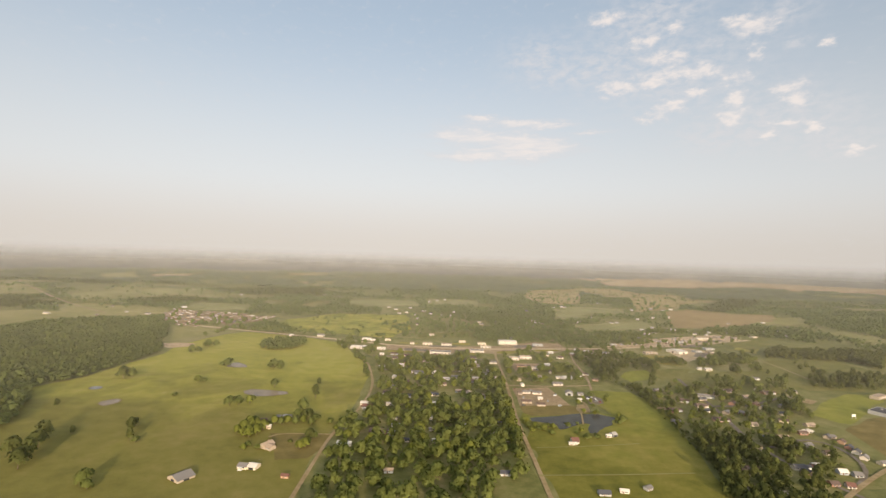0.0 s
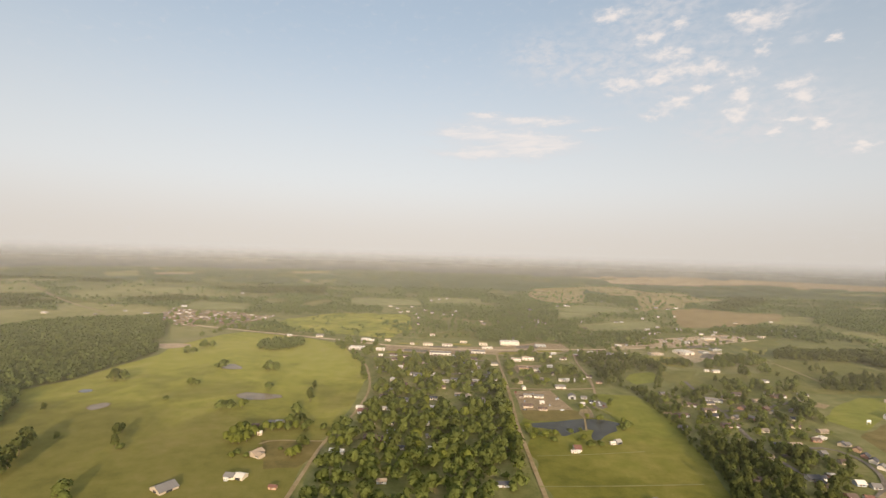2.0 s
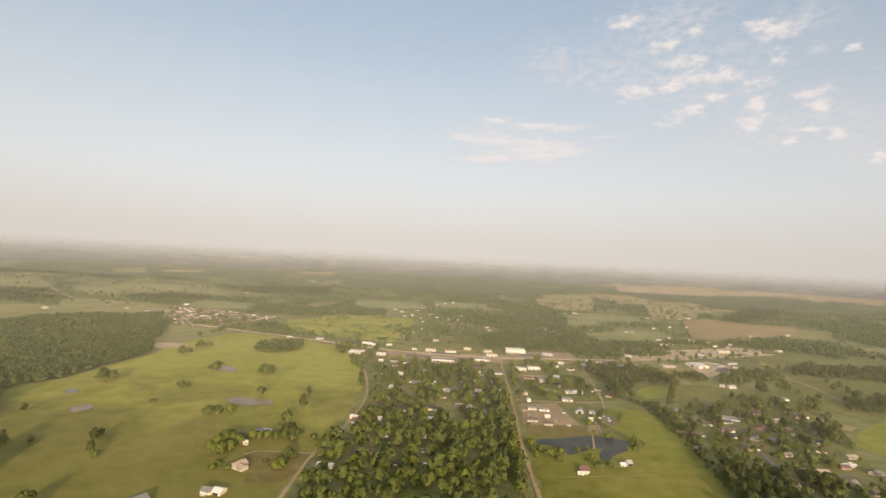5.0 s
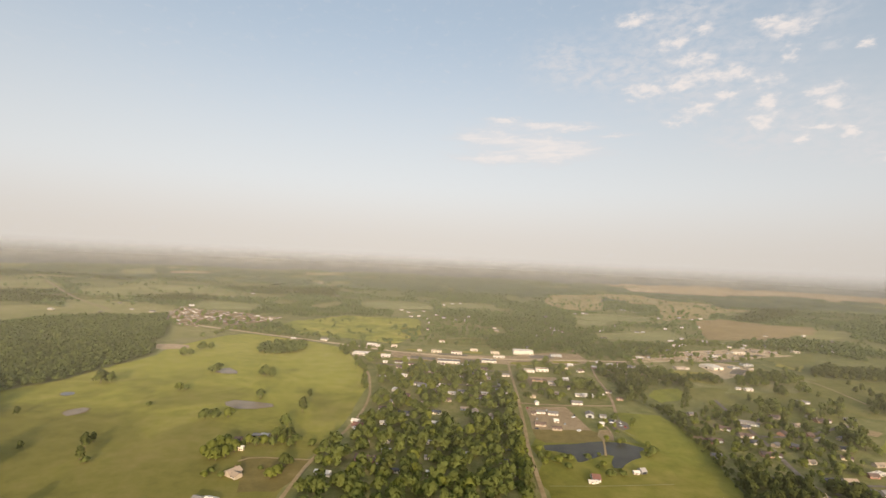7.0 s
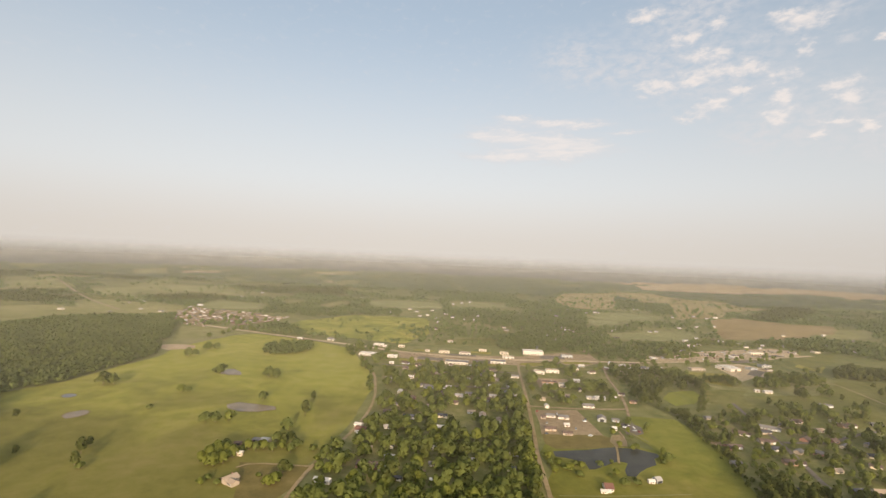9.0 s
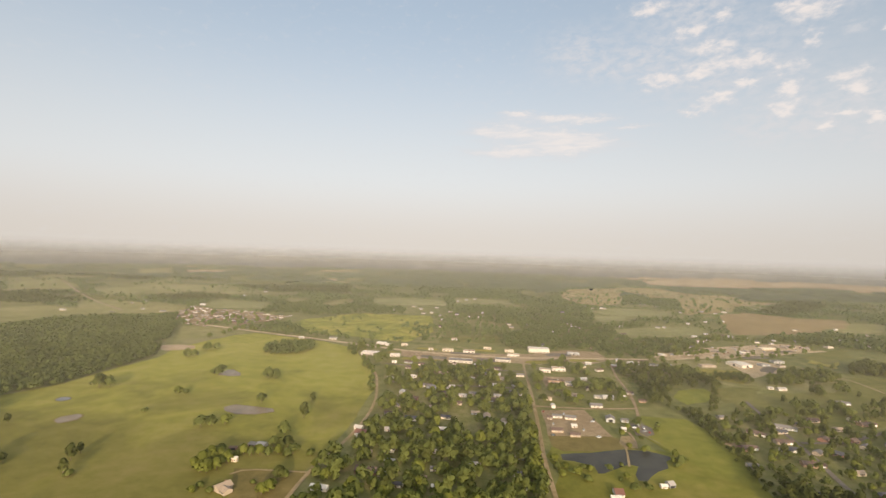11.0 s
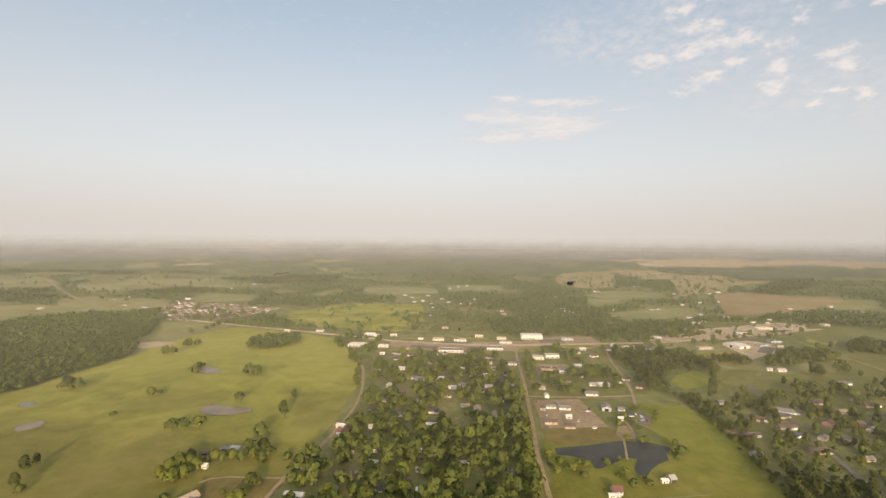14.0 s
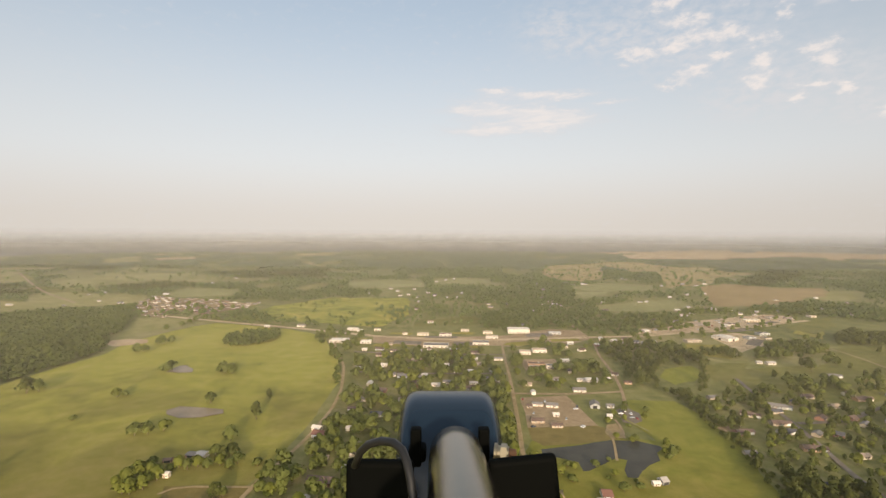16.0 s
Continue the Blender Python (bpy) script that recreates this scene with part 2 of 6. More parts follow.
FALLOW = turf("fallow_grass", (0.178, 0.174, 0.062), (0.250, 0.230, 0.088), (0.325, 0.278, 0.125), 0.005, 0.05)
GRAVEL = turf("pale_gravel", (0.245, 0.178, 0.104), (0.320, 0.235, 0.142), (0.400, 0.300, 0.190), 0.03, 0.2)
VILLAGE_GROUND = turf("trodden_reddish_ground", (0.185, 0.145, 0.070), (0.265, 0.202, 0.112), (0.345, 0.262, 0.160), 0.02, 0.09)
DIRT = turf("bare_earth", (0.25, 0.185, 0.09), (0.32, 0.24, 0.13), (0.40, 0.30, 0.18), 0.03, 0.15)
BARE_SOIL = turf("scraped_soil", (0.33, 0.235, 0.135), (0.42, 0.31, 0.19), (0.50, 0.38, 0.25), 0.03, 0.15)
ASPHALT = turf("worn_asphalt", (0.150, 0.124, 0.094), (0.195, 0.162, 0.126), (0.245, 0.205, 0.165), 0.03, 0.2)
LEAF = foliage("leaves", (0.106, 0.130, 0.032), (0.248, 0.274, 0.076))
LEAF_LIGHT = foliage("light_leaves", (0.140, 0.162, 0.030), (0.290, 0.308, 0.064))
LEAF_DARK = foliage("dark_leaves", (0.084, 0.100, 0.028), (0.186, 0.200, 0.056))
CANOPY = foliage("far_leaves", (0.112, 0.146, 0.044), (0.250, 0.288, 0.096), 0.02)
# leaf green dulled here, so the colour itself carries some distance haze
FAR_CANOPY = foliage("haze_muted_far_leaves", (0.092, 0.110, 0.048), (0.184, 0.204, 0.092), 0.012)
FOREST = foliage("forest_leaves", (0.134, 0.166, 0.046), (0.244, 0.280, 0.088), 0.03)
BARK = plain("bark", (0.16, 0.12, 0.085), 0.95)

def water(name, dark, light, spec):
    m, t, s = material(name, 0.2, 0, spec)
    murk = grain(t, place(t), 0.05, 3)
    t.links.new(ramp(t, murk, (0.3, dark), (0.7, light)), s.inputs["Base Color"])
    relief(t, s, grain(t, place(t), 0.8, 3), 0.2, 0.06)
    return m


CLEAR_WATER = water("pond_water", (0.042, 0.042, 0.035), (0.066, 0.063, 0.050), 0.06)
GREY_WATER = water("grey_water", (0.15, 0.145, 0.13), (0.20, 0.19, 0.17), 0.1)
MUDDY_WATER = water("muddy_water", (0.20, 0.155, 0.10), (0.27, 0.21, 0.145), 0.07)

WALLS = {n: plain(n + "_wall", c, 0.75) for n, c in dict(white=(0.71, 0.64, 0.55), cream=(0.70, 0.60, 0.45), brick=(0.34, 0.19, 0.14),
         tan=(0.46, 0.38, 0.29), grey=(0.42, 0.42, 0.41), blue=(0.40, 0.43, 0.46), orange=(0.44, 0.29, 0.19)).items()}
ROOFS = {n: plain(n + "_roof", c, r, 0, 0.3, 0.35, 0.5) for n, c, r in (("brown", (0.15, 0.105, 0.085), 0.9), ("grey", (0.205, 0.190, 0.178), 0.85),
         ("dark", (0.085, 0.085, 0.095), 0.9), ("white", (0.69, 0.635, 0.56), 0.7), ("tan", (0.38, 0.295, 0.215), 0.85), ("red", (0.19, 0.095, 0.072), 0.85), ("metal", (0.42, 0.39, 0.36), 0.6))}
PANE = plain("window_pane", (0.05, 0.06, 0.07), 0.08, 0, 0.6, 0.2)
FRAME = plain("white_frame", (0.75, 0.74, 0.70), 0.6)
DOOR = plain("door_paint", (0.20, 0.13, 0.10), 0.6)
GLOOM = plain("dark_opening", (0.04, 0.04, 0.04), 0.9)
CAR_PAINT = [plain("car_paint_" + n, c, 0.25, 0, 0.6, 0.1) for n, c in (("white", (0.8, 0.8, 0.8)), ("silver", (0.45, 0.46, 0.48)), ("dark", (0.04, 0.045, 0.06)), ("red", (0.40, 0.05, 0.04)))]
TYRE = plain("tyre_rubber", (0.02, 0.02, 0.02), 0.9)

# ---- mesh helpers ----
rng = np.random.default_rng(7)


def mesh_of(name, verts, faces, mat):
    me = bpy.data.meshes.new(name)
    me.from_pydata([tuple(v) for v in verts], [], [tuple(f) for f in faces])
    me.materials.append(mat)
    return me


def quads_mesh(name, verts, mat, size=4, normals=None):
    """Loose faces of `size` corners each, from an (n * size, 3) array; normals: one a face, so that a crown shades as one round mass."""
    me = bpy.data.meshes.new(name)
    n = len(verts) // size
    me.vertices.add(len(verts))
    me.vertices.foreach_set("co", np.asarray(verts, np.float32).ravel())
    me.loops.add(len(verts))
    me.loops.foreach_set("vertex_index", np.arange(len(verts), dtype=np.int32))
    me.polygons.add(n)
    me.polygons.foreach_set("loop_start", np.arange(0, n * size, size, dtype=np.int32))
    me.polygons.foreach_set("loop_total", np.full(n, size, dtype=np.int32))
    me.materials.append(mat)
    me.update()
    if normals is not None:
        me.polygons.foreach_set("use_smooth", np.ones(n, dtype=bool))
        me.normals_split_custom_set(np.repeat(normals, size, axis=0).astype(np.float32))
    return me


def finish(bm, name, mat, smooth_faces=False):
    me = bpy.data.meshes.new(name)
    bmesh.ops.recalc_face_normals(bm, faces=bm.faces)
    for f in bm.faces:
        f.smooth = smooth_faces
    bm.to_mesh(me)
    bm.free()
    me.materials.append(mat)
    return me


def part(name, bm, mat, parent, label="", smooth_faces=False):
    ob = new(name, finish(bm, name, mat, smooth_faces) if isinstance(bm, bmesh.types.BMesh) else bm)
    ob.parent = parent
    if label:
        ob["label"] = label
    return ob


def box(x0, x1, y0, y1, z0, z1, bm=None):
    bm = bm or bmesh.new()
    v = [bm.verts.new((x, y, z)) for z in (z0, z1) for y in (y0, y1) for x in (x0, x1)]
    for f in ((0, 2, 3, 1), (4, 5, 7, 6), (0, 1, 5, 4), (1, 3, 7, 5), (3, 2, 6, 7), (2, 0, 4, 6)):
        bm.faces.new([v[i] for i in f])
    return bm


def prism(profile, x0, x1, bm=None):
    """A closed profile of (y, z) drawn out along x."""
    bm = bm or bmesh.new()
    a = [bm.verts.new((x0, y, z)) for y, z in profile]
    b = [bm.verts.new((x1, y, z)) for y, z in profile]
    n = len(profile)
    for i in range(n):
        bm.faces.new((a[i], a[(i + 1) % n], b[(i + 1) % n], b[i]))
    bm.faces.new(a[::-1])
    bm.faces.new(b)
    return bm


def inside(px, py, poly):
    hit = np.zeros(np.shape(px), bool)
    for (x0, y0), (x1, y1) in zip(poly, poly[1:] + poly[:1]):
        cross = (y0 > py) != (y1 > py)
        with np.errstate(divide="ignore", invalid="ignore"):
            hit ^= cross & (px < (x1 - x0) * (py - y0) / (y1 - y0 if y1 != y0 else 1e-9) + x0)
    return hit


LATTICE = np.random.default_rng(3).random((256, 256))


def value_noise(px, py, scale, shift=0):
    u, v = np.asarray(px) / scale + 40 + shift, np.asarray(py) / scale + 40 + shift * 1.7
    i, j = np.floor(u).astype(int), np.floor(v).astype(int)
    f, g = u - i, v - j
    f, g = f * f * (3 - 2 * f), g * g * (3 - 2 * g)
    at = lambda a, b: LATTICE[a % 256, b % 256]
    return (at(i, j) * (1 - f) + at(i + 1, j) * f) * (1 - g) + (at(i, j + 1) * (1 - f) + at(i + 1, j + 1) * f) * g


def fbm(px, py, scale, shift=0):
    return 0.55 * value_noise(px, py, scale, shift) + 0.3 * value_noise(px, py, scale / 2.3, shift + 5) + 0.15 * value_noise(px, py, scale / 5.1, shift + 9)


def wavy(poly, step=12.0, sway=3.0):
    """A polygon with its sides cut into short lengths that sway a little, as a field's edge does."""
    out = []
    for (x0, y0), (x1, y1) in zip(poly, poly[1:] + poly[:1]):
        n = max(1, int(math.hypot(x1 - x0, y1 - y0) / step))
        for k in range(n):
            x, y = x0 + (x1 - x0) * k / n, y0 + (y1 - y0) * k / n
            out.append((x + sway * 2 * (value_noise(x, y, 30, 2) - 0.5), y + sway * 2 * (value_noise(x, y, 30, 8) - 0.5)))
    return out


LAYERS = [0]     # every sheet lies a few millimetres over the one before


def sheet(name, poly, z, mat, label, category, sway=3.0):
    LAYERS[0] += 1
    z += LAYERS[0] * 0.004
    bm = bmesh.new()
    f = bm.faces.new([bm.verts.new((x, y, z)) for x, y in wavy(poly, 12.0, sway)])
    if f.normal.z < 0:
        f.normal_flip()
    bmesh.ops.triangulate(bm, faces=bm.faces[:])
    ob = new(name, finish(bm, name, mat))
    for p in ob.data.polygons:
        if p.normal.z < 0:
            p.flip()
    return tagged(ob, label, category, kind="structure")


def strip(name, line, width, z, mat, label, category="road"):
    LAYERS[0] += 1
    z += 0.1 + LAYERS[0] * 0.006
    bm = bmesh.new()
    dense = []
    for (x0, y0), (x1, y1) in zip(line, line[1:]):
        n = max(1, int(math.hypot(x1 - x0, y1 - y0) / 15))
        dense += [(x0 + (x1 - x0) * k / n, y0 + (y1 - y0) * k / n) for k in range(n)]
    dense.append(line[-1])
    for _ in range(2):
        dense = [dense[0]] + [((a[0] + 2 * b[0] + c[0]) / 4, (a[1] + 2 * b[1] + c[1]) / 4) for a, b, c in zip(dense, dense[1:], dense[2:])] + [dense[-1]]
    rows = []
    for i, (x, y) in enumerate(dense):
        a, b = dense[max(i - 1, 0)], dense[min(i + 1, len(dense) - 1)]
        d = Vector((b[0] - a[0], b[1] - a[1])).normalized()
        w = width / 2 * (0.92 + 0.16 * value_noise(x, y, 25, 4))
        rows.append([bm.verts.new((x - d.y * s * w, y + d.x * s * w, z - (0.04 if abs(s) == 1 else 0))) for s in (1, 0.85, -0.85, -1)])
    for a, b in zip(rows, rows[1:]):
        for k in range(3):
            bm.faces.new((a[k], a[k + 1], b[k + 1], b[k]))
    return tagged(new(name, finish(bm, name, mat)), label, category, kind="structure")


# ---- ground, fields, water, roads ----
bm = bmesh.new()
rings = [[bm.verts.new((r * math.sin(a), r * math.cos(a), 0)) for a in np.linspace(0, 2 * math.pi, 96, endpoint=False)] for r in (400, 1500, 3200, 5600)]
bm.faces.new(rings[0])
for a, b in zip(rings, rings[1:]):
    for k in range(96):
        bm.faces.new((a[k], a[(k + 1) % 96], b[(k + 1) % 96], b[k]))
tagged(new("ground", finish(bm, "ground", LAND)), "flat green country with rough grass and scrub", "ground", kind="structure")

PASTURE_EDGE = [(-420, 0), (-300, -150), (-108, -150), (-108, 250), (-108, 470), (-100, 520), (-97, 600), (-103, 715), (-131, 806), (-190, 940), (-262, 985), (-419, 1036),
                (-450, 1003), (-480, 874), (-463, 803), (-474, 733), (-481, 647), (-504, 597), (-520, 450)]
TOWN_YARDS = [(-96, -150), (76, -150), (82, 300), (92, 706), (98, 872), (0, 852), (-90, 890), (-140, 900), (-105, 790), (-84, 680), (-80, 560)]
ESTATE_YARDS = [(270, 650), (340, 690), (380, 690), (440, 640), (480, 640), (420, 560), (430, 500), (400, 400), (330, 385), (270, 340), (232, 335), (262, 500)]
EAST_YARDS = [(102, 672), (222, 690), (262, 880), (250, 912), (180, 905), (106, 880)]
YELLOW = [(-410, 1078), (-300, 1062), (-190, 1040), (-110, 1015), (-70, 1150), (-95, 1400), (-300, 1390), (-395, 1240)]
NORTH_PADDOCK = [(-520, 930), (-465, 1000), (-440, 1080), (-600, 1075)]
WEST_FAR = [(-1392, 1751), (-1307, 1822), (-1429, 2129), (-1509, 2403), (-1243, 2046), (-1012, 2033), (-823, 1917), (-754, 1751), (-980, 1744), (-1086, 1630), (-1072, 1500), (-1187, 1527)]
WEST_NEAR = [(-1209, 1190), (-1114, 1272), (-1008, 1259), (-1094, 1362), (-1146, 1470), (-932, 1422), (-797, 1398), (-741, 1289), (-782, 1220), (-890, 1176), (-951, 1109), (-941, 1035), (-987, 999)]
VILLAGE_GREEN = [(-776, 1412), (-798, 1573), (-616, 1540), (-572, 1408), (-689, 1385)]
VILLAGE = [(-741, 1278), (-770, 1394), (-709, 1362), (-545, 1318), (-484, 1283), (-445, 1290), (-449, 1204), (-481, 1159), (-493, 1107), (-567, 1170), (-552, 1078), (-610, 1100), (-670, 1157)]
MID_GLADE = [(-346, 1792), (-264, 1846), (-96, 1830), (-65, 1660), (-222, 1604), (-315, 1653)]
TOWN_GLADE = [(-51, 1090), (84, 1135), (80, 1054), (-46, 1027)]
LIGHT_FIELD = [(405, 2364), (495, 2647), (789, 2874), (769, 2595), (578, 1986), (470, 1851), (405, 1921), (378, 2132)]
STRAW_FIELD = [(952, 2423), (1146, 2629), (1277, 2559), (1242, 2303), (1341, 2270), (1042, 2055), (919, 1837), (794, 1751), (696, 1691), (839, 2083)]
EAST_GREEN = [(361, 1309), (507, 1375), (608, 1412), (589, 1295), (471, 1213), (365, 1230)]
PLOUGH = [(796, 1682), (943, 1829), (971, 1778), (1040, 1717), (1195, 1700), (1075, 1535), (910, 1421), (687, 1297), (641, 1309)]
FAR_TAN = [(1306, 3966), (1880, 4090), (2372, 3837), (2125, 3443), (1706, 3334), (1160, 3306)]
WEST_TAN = [(-1985, 1993), (-1851, 2080), (-1500, 1810), (-1419, 1686), (-1557, 1596)]
WEST_STRAW = [(-2110, 2913), (-2132, 3325), (-1704, 2691), (-1831, 2591)]
THIN_STRIP = [(-2225, 3500), (-2086, 3640), (-1950, 3400), (-2060, 3290)]
WEST_STRIP = [(-1879, 3034), (-1730, 3272), (-1583, 3023), (-1723, 2824)]
MID_STRIP = [(-843, 2573), (-836, 2738), (-754, 2734), (-727, 2594)]
MID_PATCH = [(-622, 1681), (-547, 1691), (-517, 1611), (-574, 1590)]
MID_OLIVE = [(-469, 1578), (-437, 1716), (-388, 1716), (-407, 1553)]
HOUSE_GLADE = [(-60, 1929), (154, 1927), (144, 1769), (-49, 1716)]
FAR_STRIP = [(-521, 3713), (-383, 4037), (-352, 3750), (-477, 3561)]
EAST_STRAW = [(803, 2924), (1054, 3007), (1144, 2564), (1078, 2419), (808, 2308), (762, 2524)]
EAST_PALE = [(394, 1693), (519, 1816), (668, 1754), (643, 1647), (487, 1585), (407, 1599)]
EAST_NEAR = [(373, 1562), (486, 1572), (438, 1476), (356, 1410)]
EAST_OLIVE = [(1008, 1544), (1197, 1653), (1239, 1609), (1136, 1481), (990, 1416)]
EAST_PLAIN = [(2170, 3515), (2622, 3635), (3262, 4050), (2950, 4250), (2372, 3837)]
EAST_MEADOW = [(361, 755), (440, 785), (523, 804), (620, 900), (760, 920), (760, 700), (509, 690), (440, 640), (380, 690), (319, 656)]
SPORTS = [(455, 586), (463, 555), (473, 551), (513, 580), (585, 634), (610, 655), (640, 690), (600, 674), (577, 677), (512, 633)]
EAST_BROWN = [(449, 530), (512, 572), (560, 590), (600, 560), (500, 470), (430, 452)]
EAST_FIELD = [(90, -150), (180, -150), (222, 330), (244, 419), (262, 515), (272, 616), (262, 655), (215, 655), (196, 590), (206, 560), (95, 556), (92, 480)]
LOT = [(103, 657), (153, 664), (157, 631), (160, 607), (164, 582), (130, 572), (98, 577)]
DIRT_LOT = [(98, 579), (162, 587), (177, 578), (179, 563), (165, 555), (134, 546), (107, 543), (98, 555)]
APRON = [(-108, 947), (-24, 942), (51, 945), (120, 960), (199, 1017), (248, 1008), (257, 946), (214, 901), (167, 919), (125, 879), (112, 880), (68, 886), (-19, 872), (-99, 895)]
EAST_APRON = [(361, 1027), (412, 1040), (491, 1105), (581, 1150), (691, 1200), (737, 1181), (701, 1117), (603, 1057), (539, 1037), (477, 1002), (452, 1010), (390, 988), (346, 985)]
CORNER_LOT = [(123, 810), (171, 814), (167, 767), (120, 753)]
NORTH_APRON = [(472, 987), (521, 1004), (553, 977), (511, 909), (453, 865), (454, 894), (457, 952)]
BARE = [(-508, 862), (-512, 886), (-493, 897), (-460, 894), (-446, 872), (-464, 856), (-480, 845)]
SHOP_FRONTS = [[(x - w, y - 12), (x + w, y - 12), (x + w, y + 8), (x - w, y + 8)] for x, y, w in ((2, 876, 22), (71, 897, 15), (-109, 893, 11), (-153, 900, 17))]
CORNER_SHOPS = [(118, 826), (176, 836), (172, 862), (118, 852)]
WOOD_GLADE = [(278, 736), (300, 774), (345, 792), (342, 760), (314, 722), (284, 706)]
WOOD_LAWN = [(361, 791), (385, 800), (422, 806), (391, 742), (367, 745), (335, 719), (340, 742)]
GREEN_LOT = [(377, 910), (452, 915), (411, 824), (371, 847)]
EAST_LOT = [(640, 1056), (815, 1185), (730, 1058), (650, 1000)]
POND_EAST = [(105, 535), (133, 542), (164, 553), (188, 554), (203, 549), (203, 544), (194, 535), (191, 523), (181, 517), (167, 496), (158, 496), (159, 506), (166, 523), (159, 525), (146, 514), (132, 503), (127, 502), (128, 514), (114, 520), (105, 522)]

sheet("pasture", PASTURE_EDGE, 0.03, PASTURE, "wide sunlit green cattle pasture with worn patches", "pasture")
sheet("lawn", TOWN_YARDS, 0.03, YARD, "lawns and yards between the town houses", "lawn")
sheet("lawn", ESTATE_YARDS, 0.03, YARD, "lawns between the ranch houses", "lawn")
sheet("lawn", EAST_YARDS, 0.03, YARD, "grass plots between shops and houses", "lawn")
for poly, mat, words in ((YELLOW, SCRUB, "yellow-green scrub meadow beyond the highway"), (NORTH_PADDOCK, FALLOW, "pale green paddock beside the woods"),
                         (WEST_FAR, FALLOW, "distant pale pasture with hedgerows"), (WEST_NEAR, FALLOW, "green field behind the woods"),
                         (VILLAGE_GREEN, PALE_GREEN, "green field behind the mobile homes"), (MID_GLADE, PALE_GREEN, "pale clearing among distant woods"),
                         (TOWN_GLADE, MEADOW, "green clearing behind the main street"), (LIGHT_FIELD, TAN_FIELD, "tan dry field dotted with trees"),
                         (STRAW_FIELD, TAN_FIELD, "dry straw-coloured pasture with scattered trees"), (EAST_GREEN, PALE_GREEN, "long green field beside the ploughed land"),
                         (WEST_TAN, FALLOW, "distant dry pasture before dark woods"), (WEST_STRAW, FALLOW, "far olive field in haze"), (WEST_STRIP, STUBBLE, "far straw-coloured strip in haze"), (THIN_STRIP, PALE_LOT, "far pale bare strip in haze"),
                         (MID_STRIP, STUBBLE, "pale strip among far woods"), (MID_PATCH, FALLOW, "pale patch among woods"), (MID_OLIVE, FALLOW, "dry olive clearing"),
                         (HOUSE_GLADE, PALE_GREEN, "clearing with houses among far woods"), (FAR_STRIP, STUBBLE, "faint pale strip near the horizon"), (EAST_STRAW, TAN_FIELD, "tan pasture among tree belts"),
                         (EAST_PALE, PALE_GREEN, "light green field before tan pasture"), (EAST_NEAR, PALE_GREEN, "small light green field"), (EAST_OLIVE, FALLOW, "olive field beyond the eastern woods"),
                         (EAST_PLAIN, STUBBLE, "far tan stubble plain in haze"), (PLOUGH, PLOUGHED, "bare brown ploughed field"), (FAR_TAN, STUBBLE, "far tan stubble plain in haze"),
                         (EAST_MEADOW, MEADOW, "open green meadow with single trees"), (SPORTS, MOWN, "bright mown sports field"),
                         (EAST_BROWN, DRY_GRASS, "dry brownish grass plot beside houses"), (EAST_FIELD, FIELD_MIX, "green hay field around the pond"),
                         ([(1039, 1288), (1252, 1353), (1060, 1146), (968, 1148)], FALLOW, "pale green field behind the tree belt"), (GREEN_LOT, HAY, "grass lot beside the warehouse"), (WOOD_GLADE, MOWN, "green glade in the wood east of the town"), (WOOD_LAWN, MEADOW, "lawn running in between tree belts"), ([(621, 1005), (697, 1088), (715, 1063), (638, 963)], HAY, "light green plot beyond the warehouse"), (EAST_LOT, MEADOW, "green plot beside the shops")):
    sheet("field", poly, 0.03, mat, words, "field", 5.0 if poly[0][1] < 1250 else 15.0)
for poly, mat, words in ((LOT, GRAVEL, "pale gravel lot beside the street"), (DIRT_LOT, DRY_GRASS, "bare brown earth beside the pond"), (APRON, GRAVEL, "pale gravel parking along the main street"),
                         (EAST_APRON, PALE_LOT, "wide pale parking lot round the warehouse"), (NORTH_APRON, PALE_LOT, "pale parking lots before the stores"), (CORNER_LOT, GRAVEL, "pale lot round an orange-roofed shop"), (BARE, BARE_SOIL, "scraped bare earth at the wood's edge"), (VILLAGE, VILLAGE_GROUND, "reddish ground of the mobile home park")):
    sheet("pavement", poly, 0.09, mat, words, "pavement", 2.0)
for poly in ([(-66, 890), (-66, 912), (-22, 906), (-22, 884)], [(28, 884), (28, 908), (62, 906), (60, 886)], [(150, 948), (150, 975), (196, 984), (196, 958)], [(-20, 934), (-20, 948), (34, 946), (34, 932)],
             [(505, 1030), (560, 1052), (575, 1030), (520, 1008)], [(600, 1090), (660, 1120), (672, 1100), (612, 1072)], [(488, 915), (520, 960), (535, 945), (502, 905)]):
    sheet("pavement", poly, 0.15, ASPHALT, "worn grey parking lot before the shops", "pavement", 2.0)
for poly in ([(-96, 872), (-92, 888), (-60, 884), (-30, 878), (-40, 868)], [(-84, 958), (-80, 972), (-40, 966), (-44, 954)], [(24, 962), (26, 978), (64, 978), (60, 960)], [(104, 888), (112, 906), (148, 918), (160, 904), (130, 886)],
             [(40, 868), (44, 882), (66, 882), (70, 868)], [(186, 915), (186, 935), (228, 945), (236, 925)], [(-140, 905), (-132, 925), (-114, 922), (-112, 905)]):
    sheet("verge", poly, 0.15, HAY, "grass verge between the parking lots", "grass", 2.0)
sheet("pavement", [(191, 626), (203, 632), (211, 618), (207, 599), (197, 592), (189, 596)], 0.13, ASPHALT, "dark trodden yard with parked cars beside a shed", "pavement", 2.0)
sheet("pavement", [(173, 590), (182, 593), (184, 577), (178, 560), (167, 558), (165, 571)], 0.17, DIRT, "bare earth slope above the causeway", "pavement", 2.0)
